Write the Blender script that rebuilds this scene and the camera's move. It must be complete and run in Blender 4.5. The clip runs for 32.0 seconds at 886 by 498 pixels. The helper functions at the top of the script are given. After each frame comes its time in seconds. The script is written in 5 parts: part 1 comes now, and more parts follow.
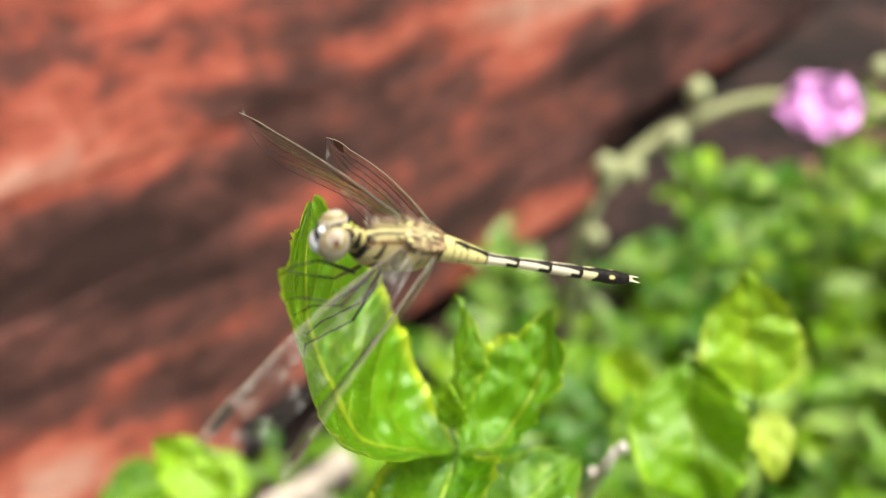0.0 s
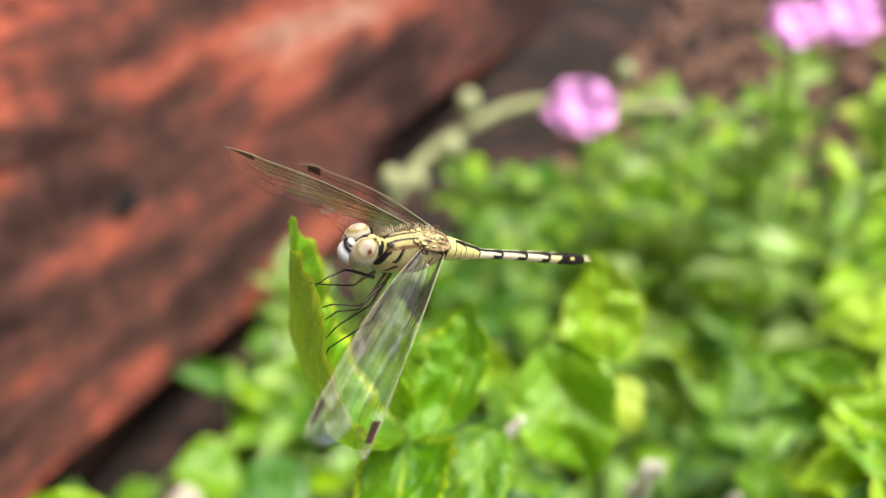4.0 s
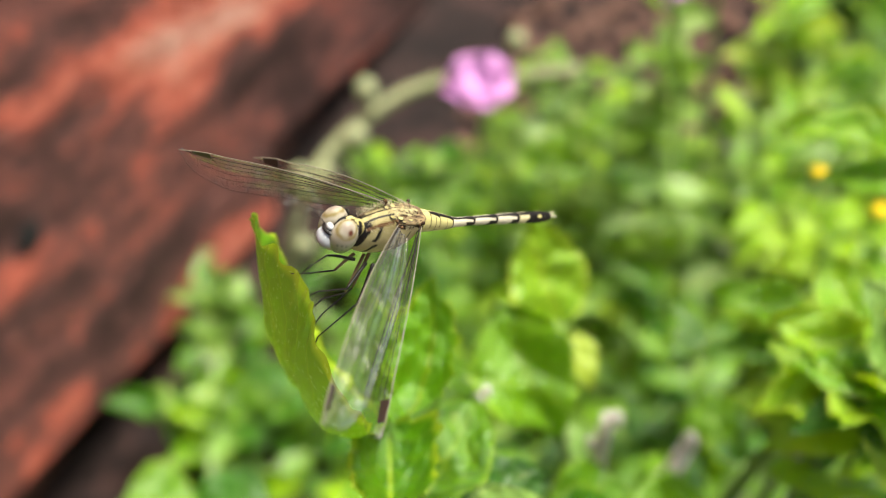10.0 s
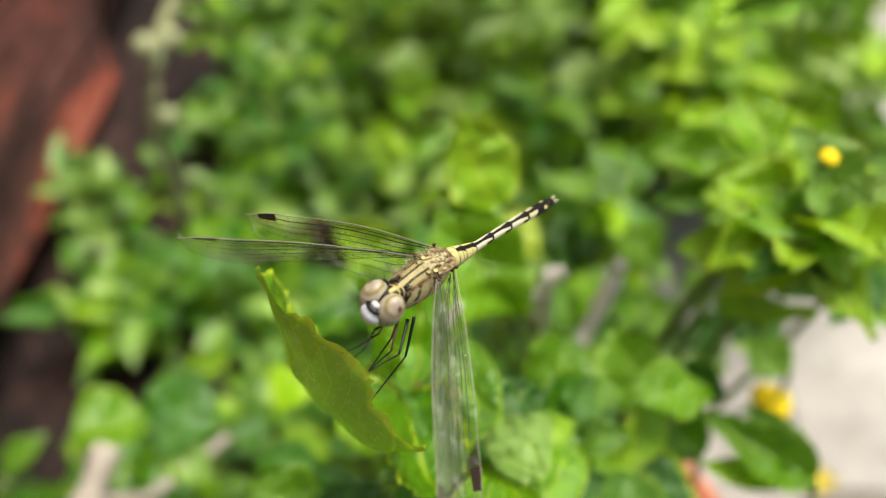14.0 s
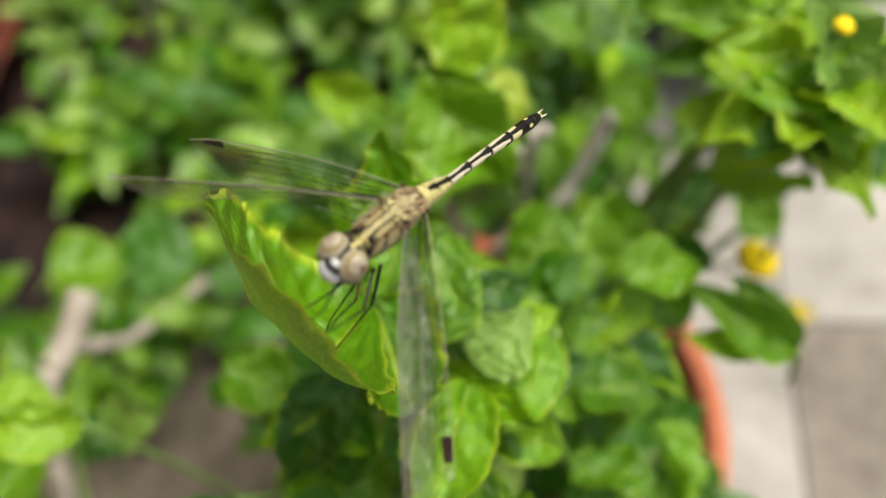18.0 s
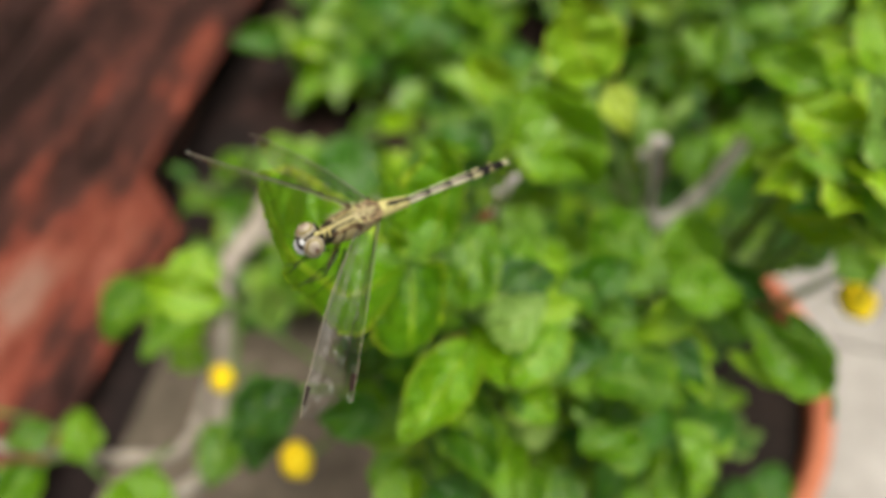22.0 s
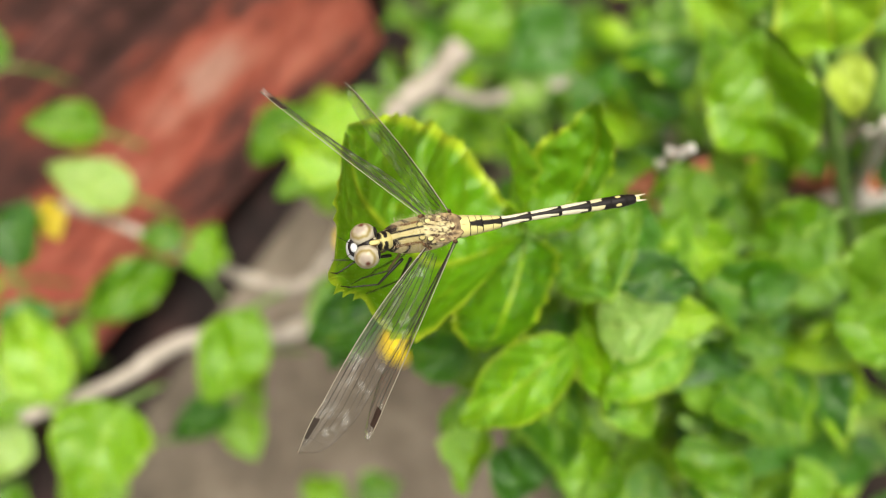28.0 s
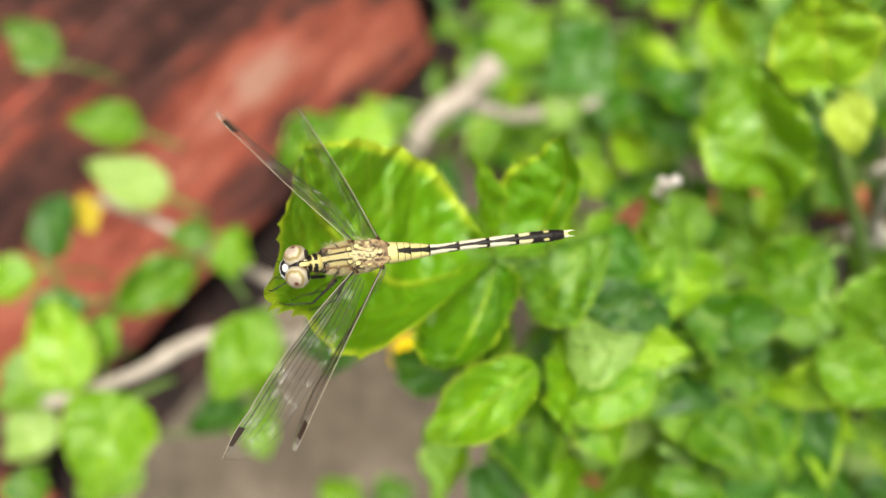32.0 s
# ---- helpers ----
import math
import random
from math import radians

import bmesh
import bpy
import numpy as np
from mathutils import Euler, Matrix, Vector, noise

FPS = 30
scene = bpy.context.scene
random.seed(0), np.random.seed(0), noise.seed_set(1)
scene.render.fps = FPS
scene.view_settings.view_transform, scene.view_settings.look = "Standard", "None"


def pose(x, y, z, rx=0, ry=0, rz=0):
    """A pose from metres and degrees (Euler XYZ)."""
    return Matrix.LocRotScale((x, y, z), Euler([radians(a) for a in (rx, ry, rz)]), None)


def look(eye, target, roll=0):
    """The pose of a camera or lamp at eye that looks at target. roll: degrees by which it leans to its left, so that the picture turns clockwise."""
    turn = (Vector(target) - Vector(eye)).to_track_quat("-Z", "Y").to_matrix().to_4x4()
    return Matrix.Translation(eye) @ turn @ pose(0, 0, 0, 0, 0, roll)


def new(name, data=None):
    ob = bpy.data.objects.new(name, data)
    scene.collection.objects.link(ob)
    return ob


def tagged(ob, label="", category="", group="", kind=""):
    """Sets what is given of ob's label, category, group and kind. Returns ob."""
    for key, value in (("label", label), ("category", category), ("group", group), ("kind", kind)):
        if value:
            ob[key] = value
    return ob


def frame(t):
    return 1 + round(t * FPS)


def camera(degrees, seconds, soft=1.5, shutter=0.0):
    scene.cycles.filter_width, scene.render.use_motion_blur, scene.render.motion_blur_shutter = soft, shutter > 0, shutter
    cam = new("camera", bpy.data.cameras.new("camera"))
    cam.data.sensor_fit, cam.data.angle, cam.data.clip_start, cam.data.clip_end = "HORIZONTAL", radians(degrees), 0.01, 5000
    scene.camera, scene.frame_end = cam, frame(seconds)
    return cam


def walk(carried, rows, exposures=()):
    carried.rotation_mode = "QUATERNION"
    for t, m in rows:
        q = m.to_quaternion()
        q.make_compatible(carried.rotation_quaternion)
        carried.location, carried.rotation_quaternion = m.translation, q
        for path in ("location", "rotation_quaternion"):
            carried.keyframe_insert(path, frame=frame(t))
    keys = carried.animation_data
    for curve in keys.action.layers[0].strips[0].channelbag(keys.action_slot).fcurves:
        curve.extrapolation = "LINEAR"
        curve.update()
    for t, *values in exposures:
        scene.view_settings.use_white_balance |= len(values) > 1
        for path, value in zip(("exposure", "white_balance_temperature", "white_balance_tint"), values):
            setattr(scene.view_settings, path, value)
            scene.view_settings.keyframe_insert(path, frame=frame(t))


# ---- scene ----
cam = camera(49.78, 32.0, soft=1.0)
ROWS = [
    (0.0, 0.00444, 0.00058, 0.44748, 51.15, 4.88, 1.89),
    (0.5, 0.00040, 0.00065, 0.44706, 50.85, 4.52, -0.45),
    (1.0, -0.00385, -0.00290, 0.44965, 50.70, 4.16, -2.04),
    (1.5, -0.00635, -0.00867, 0.44873, 50.81, 3.63, -3.69),
    (2.0, -0.00760, -0.00994, 0.44983, 50.83, 2.76, -5.39),
    (2.5, -0.00844, -0.00741, 0.45257, 51.25, 1.90, -7.48),
    (3.0, -0.01106, -0.00843, 0.45024, 51.25, 1.68, -9.76),
    (3.5, -0.01511, -0.00721, 0.45511, 51.42, 1.09, -12.10),
    (5.5, -0.02199, -0.01365, 0.45259, 52.16, 0.80, -15.35),
    (6.0, -0.02237, -0.01538, 0.45122, 52.70, 1.42, -16.30),
    (6.5, -0.02200, -0.01590, 0.44997, 52.73, 1.72, -17.29),
    (7.0, -0.02249, -0.01228, 0.45195, 53.06, 1.58, -17.92),
    (7.5, -0.02415, -0.01352, 0.45703, 53.64, 1.64, -17.87),
    (8.0, -0.02207, -0.01240, 0.45806, 53.75, 1.84, -18.16),
    (8.5, -0.02100, -0.01405, 0.45538, 53.71, 2.03, -18.28),
    (9.0, -0.02201, -0.01122, 0.45498, 53.62, 2.68, -19.39),
    (9.5, -0.02320, -0.00712, 0.45391, 52.52, 2.90, -20.83),
    (10.0, -0.02498, -0.00664, 0.45392, 50.51, 3.29, -22.87),
    (10.5, -0.02799, -0.00209, 0.45796, 49.49, 3.59, -24.38),
    (11.0, -0.02649, 0.00047, 0.45516, 48.55, 3.90, -26.94),
    (11.5, -0.02614, 0.00411, 0.45701, 46.75, 4.22, -29.10),
    (12.0, -0.02808, -0.00015, 0.45680, 45.64, 4.64, -30.41),
    (12.5, -0.03060, 0.00078, 0.45903, 44.16, 4.95, -31.72),
    (13.0, -0.02924, 0.00465, 0.46142, 42.64, 5.38, -33.98),
    (13.5, -0.03051, 0.00844, 0.46496, 40.23, 4.91, -35.55),
    (14.0, -0.02877, 0.01671, 0.46992, 36.71, 5.30, -37.31),
    (14.5, -0.02489, 0.02229, 0.46998, 30.96, 5.82, -38.17),
    (15.0, -0.01888, 0.02580, 0.47227, 28.21, 6.09, -38.10),
    (15.5, -0.01686, 0.02364, 0.46854, 25.55, 6.38, -38.15),
    (17.5, -0.01828, 0.02832, 0.46922, 25.07, 4.30, -37.35),
    (18.0, -0.01876, 0.02809, 0.46733, 25.29, 4.41, -37.43),
    (18.5, -0.01569, 0.02450, 0.46579, 24.63, 4.55, -37.15),
    (19.0, -0.00903, 0.01877, 0.47517, 24.24, 6.53, -36.56),
    (19.5, -0.00950, 0.01806, 0.47762, 22.79, 6.19, -35.78),
    (20.0, -0.00265, 0.00969, 0.48588, 21.97, 7.95, -33.84),
    (20.5, -0.00097, 0.00939, 0.48941, 22.21, 8.51, -31.75),
    (21.0, -0.00048, 0.00947, 0.49409, 22.47, 9.34, -28.35),
    (21.5, 0.00202, 0.00474, 0.49470, 23.45, 10.27, -24.28),
    (22.0, 0.00763, 0.00586, 0.49577, 23.80, 11.85, -19.97),
    (22.5, 0.02158, 0.01318, 0.50201, 21.40, 14.04, -15.46),
    (23.0, 0.02677, 0.01517, 0.49977, 18.00, 16.15, -11.95),
    (23.5, 0.02114, 0.01782, 0.49559, 17.05, 16.86, -9.52),
    (24.0, 0.01973, 0.02500, 0.48850, 17.34, 16.51, -8.36),
    (24.5, 0.02308, 0.03094, 0.48654, 17.37, 16.46, -7.64),
    (25.0, 0.02428, 0.02962, 0.48384, 17.20, 16.83, -6.67),
    (25.5, 0.02338, 0.02870, 0.48189, 16.76, 17.12, -5.14),
    (27.5, 0.02258, 0.03246, 0.48160, 17.75, 17.34, -1.45),
    (28.0, 0.02124, 0.03191, 0.48058, 17.92, 17.08, -1.00),
    (28.5, 0.01943, 0.02993, 0.48028, 18.31, 16.91, -0.19),
    (29.0, 0.01993, 0.02890, 0.47983, 18.57, 16.87, 0.07),
    (29.5, 0.02416, 0.02946, 0.48176, 18.65, 16.87, 0.37),
    (30.0, 0.02483, 0.02963, 0.48359, 18.86, 17.03, 0.64),
    (30.5, 0.02588, 0.03259, 0.48202, 18.94, 17.24, 0.68),
    (31.0, 0.02650, 0.03032, 0.48208, 19.20, 17.71, 1.16),
    (31.5, 0.02969, 0.03102, 0.47896, 19.57, 18.07, 2.07),
    (32.0, 0.03498, 0.03278, 0.48076, 19.62, 19.60, 3.23),
]
EXPOSURES = [(0.0, 1.25), (6.0, 1.3), (7.0, 1.2), (8.0, 1.35), (9.0, 1.2), (10.0, 1.15), (11.0, 1.05), (13.0, 0.85), (18.0, 0.55), (20.0, 0.45), (22.0, 0.4), (25.0, 0.85), (28.0, 0.86), (32.0, 1.0)]
walk(cam, [(t, pose(x, y, z, rx, ry, rz)) for t, x, y, z, rx, ry, rz in ROWS], EXPOSURES)
cam.data.dof.use_dof = True
cam.data.dof.focus_distance = 0.0905
cam.data.dof.aperture_fstop = 15.5

# ---- sky and sun: bright haze, soft light from above ----
world = bpy.data.worlds.new("world")
scene.world = world
world.use_nodes = True
wt = world.node_tree
sky = wt.nodes.new("ShaderNodeTexSky")
sky.sky_type, sky.sun_disc = "NISHITA", False
sky.sun_elevation, sky.sun_rotation = radians(70), radians(103)
sky.air_density, sky.dust_density = 1.0, 8.0
wt.nodes["Background"].inputs[1].default_value = 0.08
wt.links.new(sky.outputs[0], wt.nodes["Background"].inputs[0])
sun = new("sun", bpy.data.lights.new("sun", "SUN"))
sun.data.energy, sun.data.angle, sun.data.color = 3.6, radians(32), (1.0, 0.94, 0.82)
sun.matrix_basis = look((0.533, -0.123, 1.504), (0, 0, 0))


# ---- materials ----
def mat(name, rough=0.6, spec=0.4, metal=0.0):
    m = bpy.data.materials.new(name)
    m.use_nodes = True
    nt = m.node_tree
    b = nt.nodes["Principled BSDF"]
    b.inputs["Roughness"].default_value = rough
    b.inputs["Specular IOR Level"].default_value = spec
    b.inputs["Metallic"].default_value = metal
    return m, nt, b


def node(nt, kind, **values):
    n = nt.nodes.new(kind)
    for k, v in values.items():
        n.inputs[k].default_value = v
    return n


def ramp(nt, source, stops):
    r = nt.nodes.new("ShaderNodeValToRGB")
    while len(r.color_ramp.elements) < len(stops):
        r.color_ramp.elements.new(0.5)
    for e, (p, c) in zip(r.color_ramp.elements, stops):
        e.position, e.color = p, (*c, 1)
    nt.links.new(source, r.inputs[0])
    return r.outputs[0]


def mixed(nt, fac, a, b, mode="MIX"):
    n = nt.nodes.new("ShaderNodeMix")
    n.data_type, n.blend_type = "RGBA", mode
    for sock, v in ((n.inputs[0], fac), (n.inputs[6], a), (n.inputs[7], b)):
        if isinstance(v, (int, float)):
            sock.default_value = v
        elif isinstance(v, tuple):
            sock.default_value = (*v, 1)
        else:
            nt.links.new(v, sock)
    return n.outputs[2]


def maths(nt, op, a, b=0.0, c=0.0):
    n = nt.nodes.new("ShaderNodeMath")
    n.operation = op
    for sock, v in zip(n.inputs, (a, b, c)):
        if isinstance(v, (int, float)):
            sock.default_value = v
        else:
            nt.links.new(v, sock)
    return n.outputs[0]


def noise_of(nt, vec, scale, detail=6.0, rough=0.6, distort=0.0):
    n = node(nt, "ShaderNodeTexNoise", Scale=scale, Detail=detail, Roughness=rough, Distortion=distort)
    if vec is not None:
        nt.links.new(vec, n.inputs["Vector"])
    return n.outputs[0]


def bumped(nt, b, height, strength=0.4, distance=0.001):
    n = node(nt, "ShaderNodeBump", Strength=strength, Distance=distance)
    nt.links.new(height, n.inputs["Height"])
    nt.links.new(n.outputs[0], b.inputs["Normal"])


def coords(nt, which="Object"):
    return nt.nodes.new("ShaderNodeTexCoord").outputs[which]


def leaf_material(name, dark, light, vein, glow, rough=0.3, quilt=0.4, pucker=7.0, mesh=0.3):
    """Leaf blade: side veins from its own length and width, quilting, light through it."""
    m, nt, b = mat(name, rough, 0.55)
    b.inputs["Coat Weight"].default_value = 0.32
    b.inputs["Coat Roughness"].default_value = 0.33
    sep = nt.nodes.new("ShaderNodeSeparateXYZ")
    nt.links.new(coords(nt, "UV"), sep.inputs[0])
    across = maths(nt, "ABSOLUTE", maths(nt, "SUBTRACT", sep.outputs[0], 0.5))
    vec = coords(nt, "Object")
    wob = maths(nt, "MULTIPLY", noise_of(nt, coords(nt, "UV"), 6.0, 2.0), 0.06)
    ribs = maths(nt, "SINE", maths(nt, "MULTIPLY", maths(nt, "ADD", maths(nt, "SUBTRACT", sep.outputs[1], maths(nt, "MULTIPLY", across, 0.7)), wob), 46.0))
    lines = ramp(nt, ribs, [(0.90, (0, 0, 0)), (1.0, (1, 1, 1))])
    mid = ramp(nt, across, [(0.012, (1, 1, 1)), (0.03, (0, 0, 0))])
    rim = ramp(nt, across, [(0.45, (0, 0, 0)), (0.485, (1, 1, 1))])
    fine = noise_of(nt, coords(nt, "UV"), 38.0, 5.0, 0.7)
    big = noise_of(nt, coords(nt, "UV"), 3.2, 3.0, 0.55)
    rand = nt.nodes.new("ShaderNodeObjectInfo").outputs["Random"]
    tone = maths(nt, "ADD", maths(nt, "MULTIPLY", big, 0.7), maths(nt, "SUBTRACT", maths(nt, "MULTIPLY", rand, 0.9), 0.35))
    col = ramp(nt, tone, [(0.15, dark), (0.75, light)])
    col = mixed(nt, maths(nt, "MULTIPLY", fine, 0.35), col, tuple(c * 0.55 for c in dark))
    # yellowing blotches on some of the leaves
    old = maths(nt, "GREATER_THAN", maths(nt, "FRACT", maths(nt, "MULTIPLY", rand, 7.0)), 0.5)
    blotch = ramp(nt, noise_of(nt, coords(nt, "UV"), 4.5, 5.0, 0.65, 0.4), [(0.54, (0, 0, 0)), (0.68, (1, 1, 1))])
    col = mixed(nt, maths(nt, "MULTIPLY", maths(nt, "MULTIPLY", blotch, old), 0.55), col, tuple(0.45 * c + 0.55 * d for c, d in zip(light, (0.42, 0.46, 0.015))))
    # blisters between the furrows of the small veins
    cell = node(nt, "ShaderNodeTexVoronoi", Scale=pucker, Randomness=0.85)
    cell.feature = "SMOOTH_F1"
    cell.inputs["Smoothness"].default_value = 0.35
    warp = node(nt, "ShaderNodeMapping")
    warp.inputs["Scale"].default_value = (0.75, 1.1, 1.0)
    nt.links.new(coords(nt, "UV"), warp.inputs[0])
    nt.links.new(warp.outputs[0], cell.inputs["Vector"])
    net = ramp(nt, cell.outputs["Distance"], [(0.38, (0, 0, 0)), (0.62, (1, 1, 1))])
    col = mixed(nt, maths(nt, "MULTIPLY", net, mesh), col, light)
    veins = maths(nt, "MAXIMUM", maths(nt, "MULTIPLY", lines, 0.3), mid)
    col = mixed(nt, maths(nt, "MULTIPLY", veins, 0.55), col, vein)
    col = mixed(nt, maths(nt, "MULTIPLY", rim, 0.75), col, vein)
    nt.links.new(col, b.inputs["Base Color"])
    nt.links.new(ramp(nt, fine, [(0.3, (rough * 0.7,) * 3), (0.8, (min(1, rough * 1.6),) * 3)]), b.inputs["Roughness"])
    dome = maths(nt, "SUBTRACT", 1.0, cell.outputs["Distance"])
    h = maths(nt, "SUBTRACT", maths(nt, "MULTIPLY", dome, 1.1 * quilt), maths(nt, "MULTIPLY", veins, 0.45 * quilt))
    h = maths(nt, "ADD", h, maths(nt, "MULTIPLY", fine, 0.12))
    bumped(nt, b, h, 0.9, 0.0022)
    tr = nt.nodes.new("ShaderNodeBsdfTranslucent")
    nt.links.new(mixed(nt, 0.45, col, glow, "MIX"), tr.inputs[0])
    mx = node(nt, "ShaderNodeMixShader", Fac=0.34)
    nt.links.new(b.outputs[0], mx.inputs[1])
    nt.links.new(tr.outputs[0], mx.inputs[2])
    nt.links.new(mx.outputs[0], nt.nodes["Material Output"].inputs[0])
    return m


LEAF = leaf_material("leaf_green", (0.036, 0.140, 0.0025), (0.150, 0.350, 0.0040), (0.305, 0.500, 0.0298), (0.207, 0.500, 0.0019), 0.24)
LEAF_NEW = leaf_material("leaf_young", (0.120, 0.330, 0.0031), (0.273, 0.520, 0.0050), (0.458, 0.620, 0.0397), (0.371, 0.640, 0.0019), 0.24)
LEAF_TOP = leaf_material("leaf_topmost", (0.035, 0.150, 0.0025), (0.115, 0.310, 0.0040), (0.48, 0.62, 0.0298), (0.27, 0.54, 0.0019), 0.22, 0.5, 9.0, 0.6)
LEAF_DARK = leaf_material("leaf_dark", (0.017, 0.085, 0.0031), (0.055, 0.200, 0.0050), (0.109, 0.280, 0.0198), (0.087, 0.340, 0.0019), 0.24)
LEAF_YELLOW = leaf_material("leaf_yellow", (0.5, 0.42, 0.02), (0.75, 0.6, 0.03), (0.7, 0.6, 0.1), (0.8, 0.65, 0.02))
LEAF_LIME = leaf_material("leaf_lime", (0.18, 0.38, 0.004), (0.31, 0.55, 0.006), (0.5, 0.62, 0.04), (0.48, 0.68, 0.002), 0.32, 0.25, 6.0)
LEAF_CREAM = leaf_material("leaf_cream", (0.34, 0.5, 0.03), (0.46, 0.6, 0.06), (0.55, 0.66, 0.12), (0.55, 0.7, 0.05), 0.3, 0.25, 6.0)
LEAF_DRY = leaf_material("leaf_dead", (0.14, 0.04, 0.018), (0.3, 0.09, 0.04), (0.3, 0.14, 0.07), (0.3, 0.1, 0.04), 0.6, 0.4, 7.0)
LEAF_PALE = leaf_material("leaf_pale", (0.15, 0.33, 0.045), (0.32, 0.5, 0.11), (0.42, 0.57, 0.14), (0.283, 0.520, 0.0099), 0.2)


def bark_material(name, lo, hi):
    m, nt, b = mat(name, 0.85, 0.2)
    v = coords(nt)
    n1, n2 = noise_of(nt, v, 220.0, 6.0), noise_of(nt, v, 60.0, 3.0)
    nt.links.new(mixed(nt, maths(nt, "MULTIPLY", n2, 0.6), ramp(nt, n1, [(0.3, lo), (0.7, hi)]), lo), b.inputs["Base Color"])
    bumped(nt, b, n1, 0.6, 0.0006)
    return m


BARK = bark_material("grey_bark", (0.19, 0.17, 0.14), (0.48, 0.44, 0.38))
TWIG = bark_material("dry_twig_bark", (0.38, 0.36, 0.32), (0.72, 0.7, 0.64))
STEM = bark_material("green_stem", (0.1, 0.2, 0.04), (0.22, 0.34, 0.09))
STALK = bark_material("pale_stalk", (0.2, 0.23, 0.11), (0.36, 0.38, 0.22))


def red_material():
    """Red wash over old brick: streaks run with the courses, soot and bare patches over all."""
    m, nt, b = mat("red_washed_brick", 0.9, 0.25)
    place = nt.nodes.new("ShaderNodeNewGeometry").outputs["Position"]

    def along(x, z):
        turn = node(nt, "ShaderNodeMapping")
        turn.vector_type = "TEXTURE"
        turn.inputs["Rotation"].default_value = (0, radians(11), radians(51))
        turn.inputs["Scale"].default_value = (x, 1.0, z)
        nt.links.new(place, turn.inputs[0])
        return turn.outputs[0]

    rand = nt.nodes.new("ShaderNodeObjectInfo").outputs["Random"]
    bands = noise_of(nt, along(3.6, 1.0), 17.0, 4.0, 0.55, 0.5)
    streaks = noise_of(nt, along(2.2, 0.8), 46.0, 5.0, 0.62, 1.2)
    blots = noise_of(nt, along(1.6, 1.0), 11.0, 4.0, 0.6, 0.8)
    n2 = noise_of(nt, place, 90.0, 6.0, 0.7)
    n3 = noise_of(nt, place, 420.0, 3.0)
    t = maths(nt, "ADD", maths(nt, "MULTIPLY", bands, 0.46), maths(nt, "MULTIPLY", streaks, 0.2))
    t = maths(nt, "ADD", t, maths(nt, "MULTIPLY", blots, 0.34))
    t = maths(nt, "ADD", t, maths(nt, "MULTIPLY", maths(nt, "SUBTRACT", n2, 0.5), 0.16))
    t = maths(nt, "ADD", t, maths(nt, "MULTIPLY", maths(nt, "SUBTRACT", rand, 0.5), 0.05))
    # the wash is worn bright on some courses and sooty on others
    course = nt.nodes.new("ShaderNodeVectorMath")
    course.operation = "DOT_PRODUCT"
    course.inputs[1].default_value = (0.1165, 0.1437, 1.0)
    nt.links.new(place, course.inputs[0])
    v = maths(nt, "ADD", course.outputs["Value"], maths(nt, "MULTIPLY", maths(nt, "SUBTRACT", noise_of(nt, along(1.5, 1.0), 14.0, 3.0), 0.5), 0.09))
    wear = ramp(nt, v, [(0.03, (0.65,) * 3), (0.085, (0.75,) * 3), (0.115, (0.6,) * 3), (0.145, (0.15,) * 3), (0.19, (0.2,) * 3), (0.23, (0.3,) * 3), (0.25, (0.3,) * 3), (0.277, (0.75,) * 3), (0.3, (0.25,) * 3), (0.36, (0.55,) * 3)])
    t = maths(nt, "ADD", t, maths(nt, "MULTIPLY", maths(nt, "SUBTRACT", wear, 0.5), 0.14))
    # broad patches rubbed bare
    run = nt.nodes.new("ShaderNodeVectorMath")
    run.operation = "DOT_PRODUCT"
    run.inputs[1].default_value = (0.63, 0.777, 0.0)
    nt.links.new(place, run.inputs[0])
    for run_at, high, long, tall, much in ((0.37, 0.235, 0.15, 0.075, 0.06), (0.175, 0.305, 0.13, 0.07, 0.1), (0.0, 0.14, 0.15, 0.16, 0.045)):
        du = maths(nt, "DIVIDE", maths(nt, "SUBTRACT", run.outputs["Value"], run_at), long)
        dv = maths(nt, "DIVIDE", maths(nt, "SUBTRACT", v, high), tall)
        bare = maths(nt, "MAXIMUM", 0.0, maths(nt, "SUBTRACT", 1.0, maths(nt, "ADD", maths(nt, "MULTIPLY", du, du), maths(nt, "MULTIPLY", dv, dv))))
        t = maths(nt, "ADD", t, maths(nt, "MULTIPLY", bare, much))
    col = ramp(nt, t, [(0.4, (0.028, 0.015, 0.013)), (0.455, (0.095, 0.043, 0.037)), (0.495, (0.18, 0.064, 0.05)), (0.535, (0.44, 0.105, 0.066)), (0.58, (0.56, 0.175, 0.115)), (0.65, (0.62, 0.34, 0.26))])
    col = mixed(nt, maths(nt, "MULTIPLY", n3, 0.3), col, (0.08, 0.03, 0.022))
    nt.links.new(col, b.inputs["Base Color"])
    bumped(nt, b, maths(nt, "ADD", maths(nt, "ADD", n2, maths(nt, "MULTIPLY", streaks, 1.5)), maths(nt, "MULTIPLY", n3, 0.3)), 0.8, 0.003)
    return m


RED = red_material()


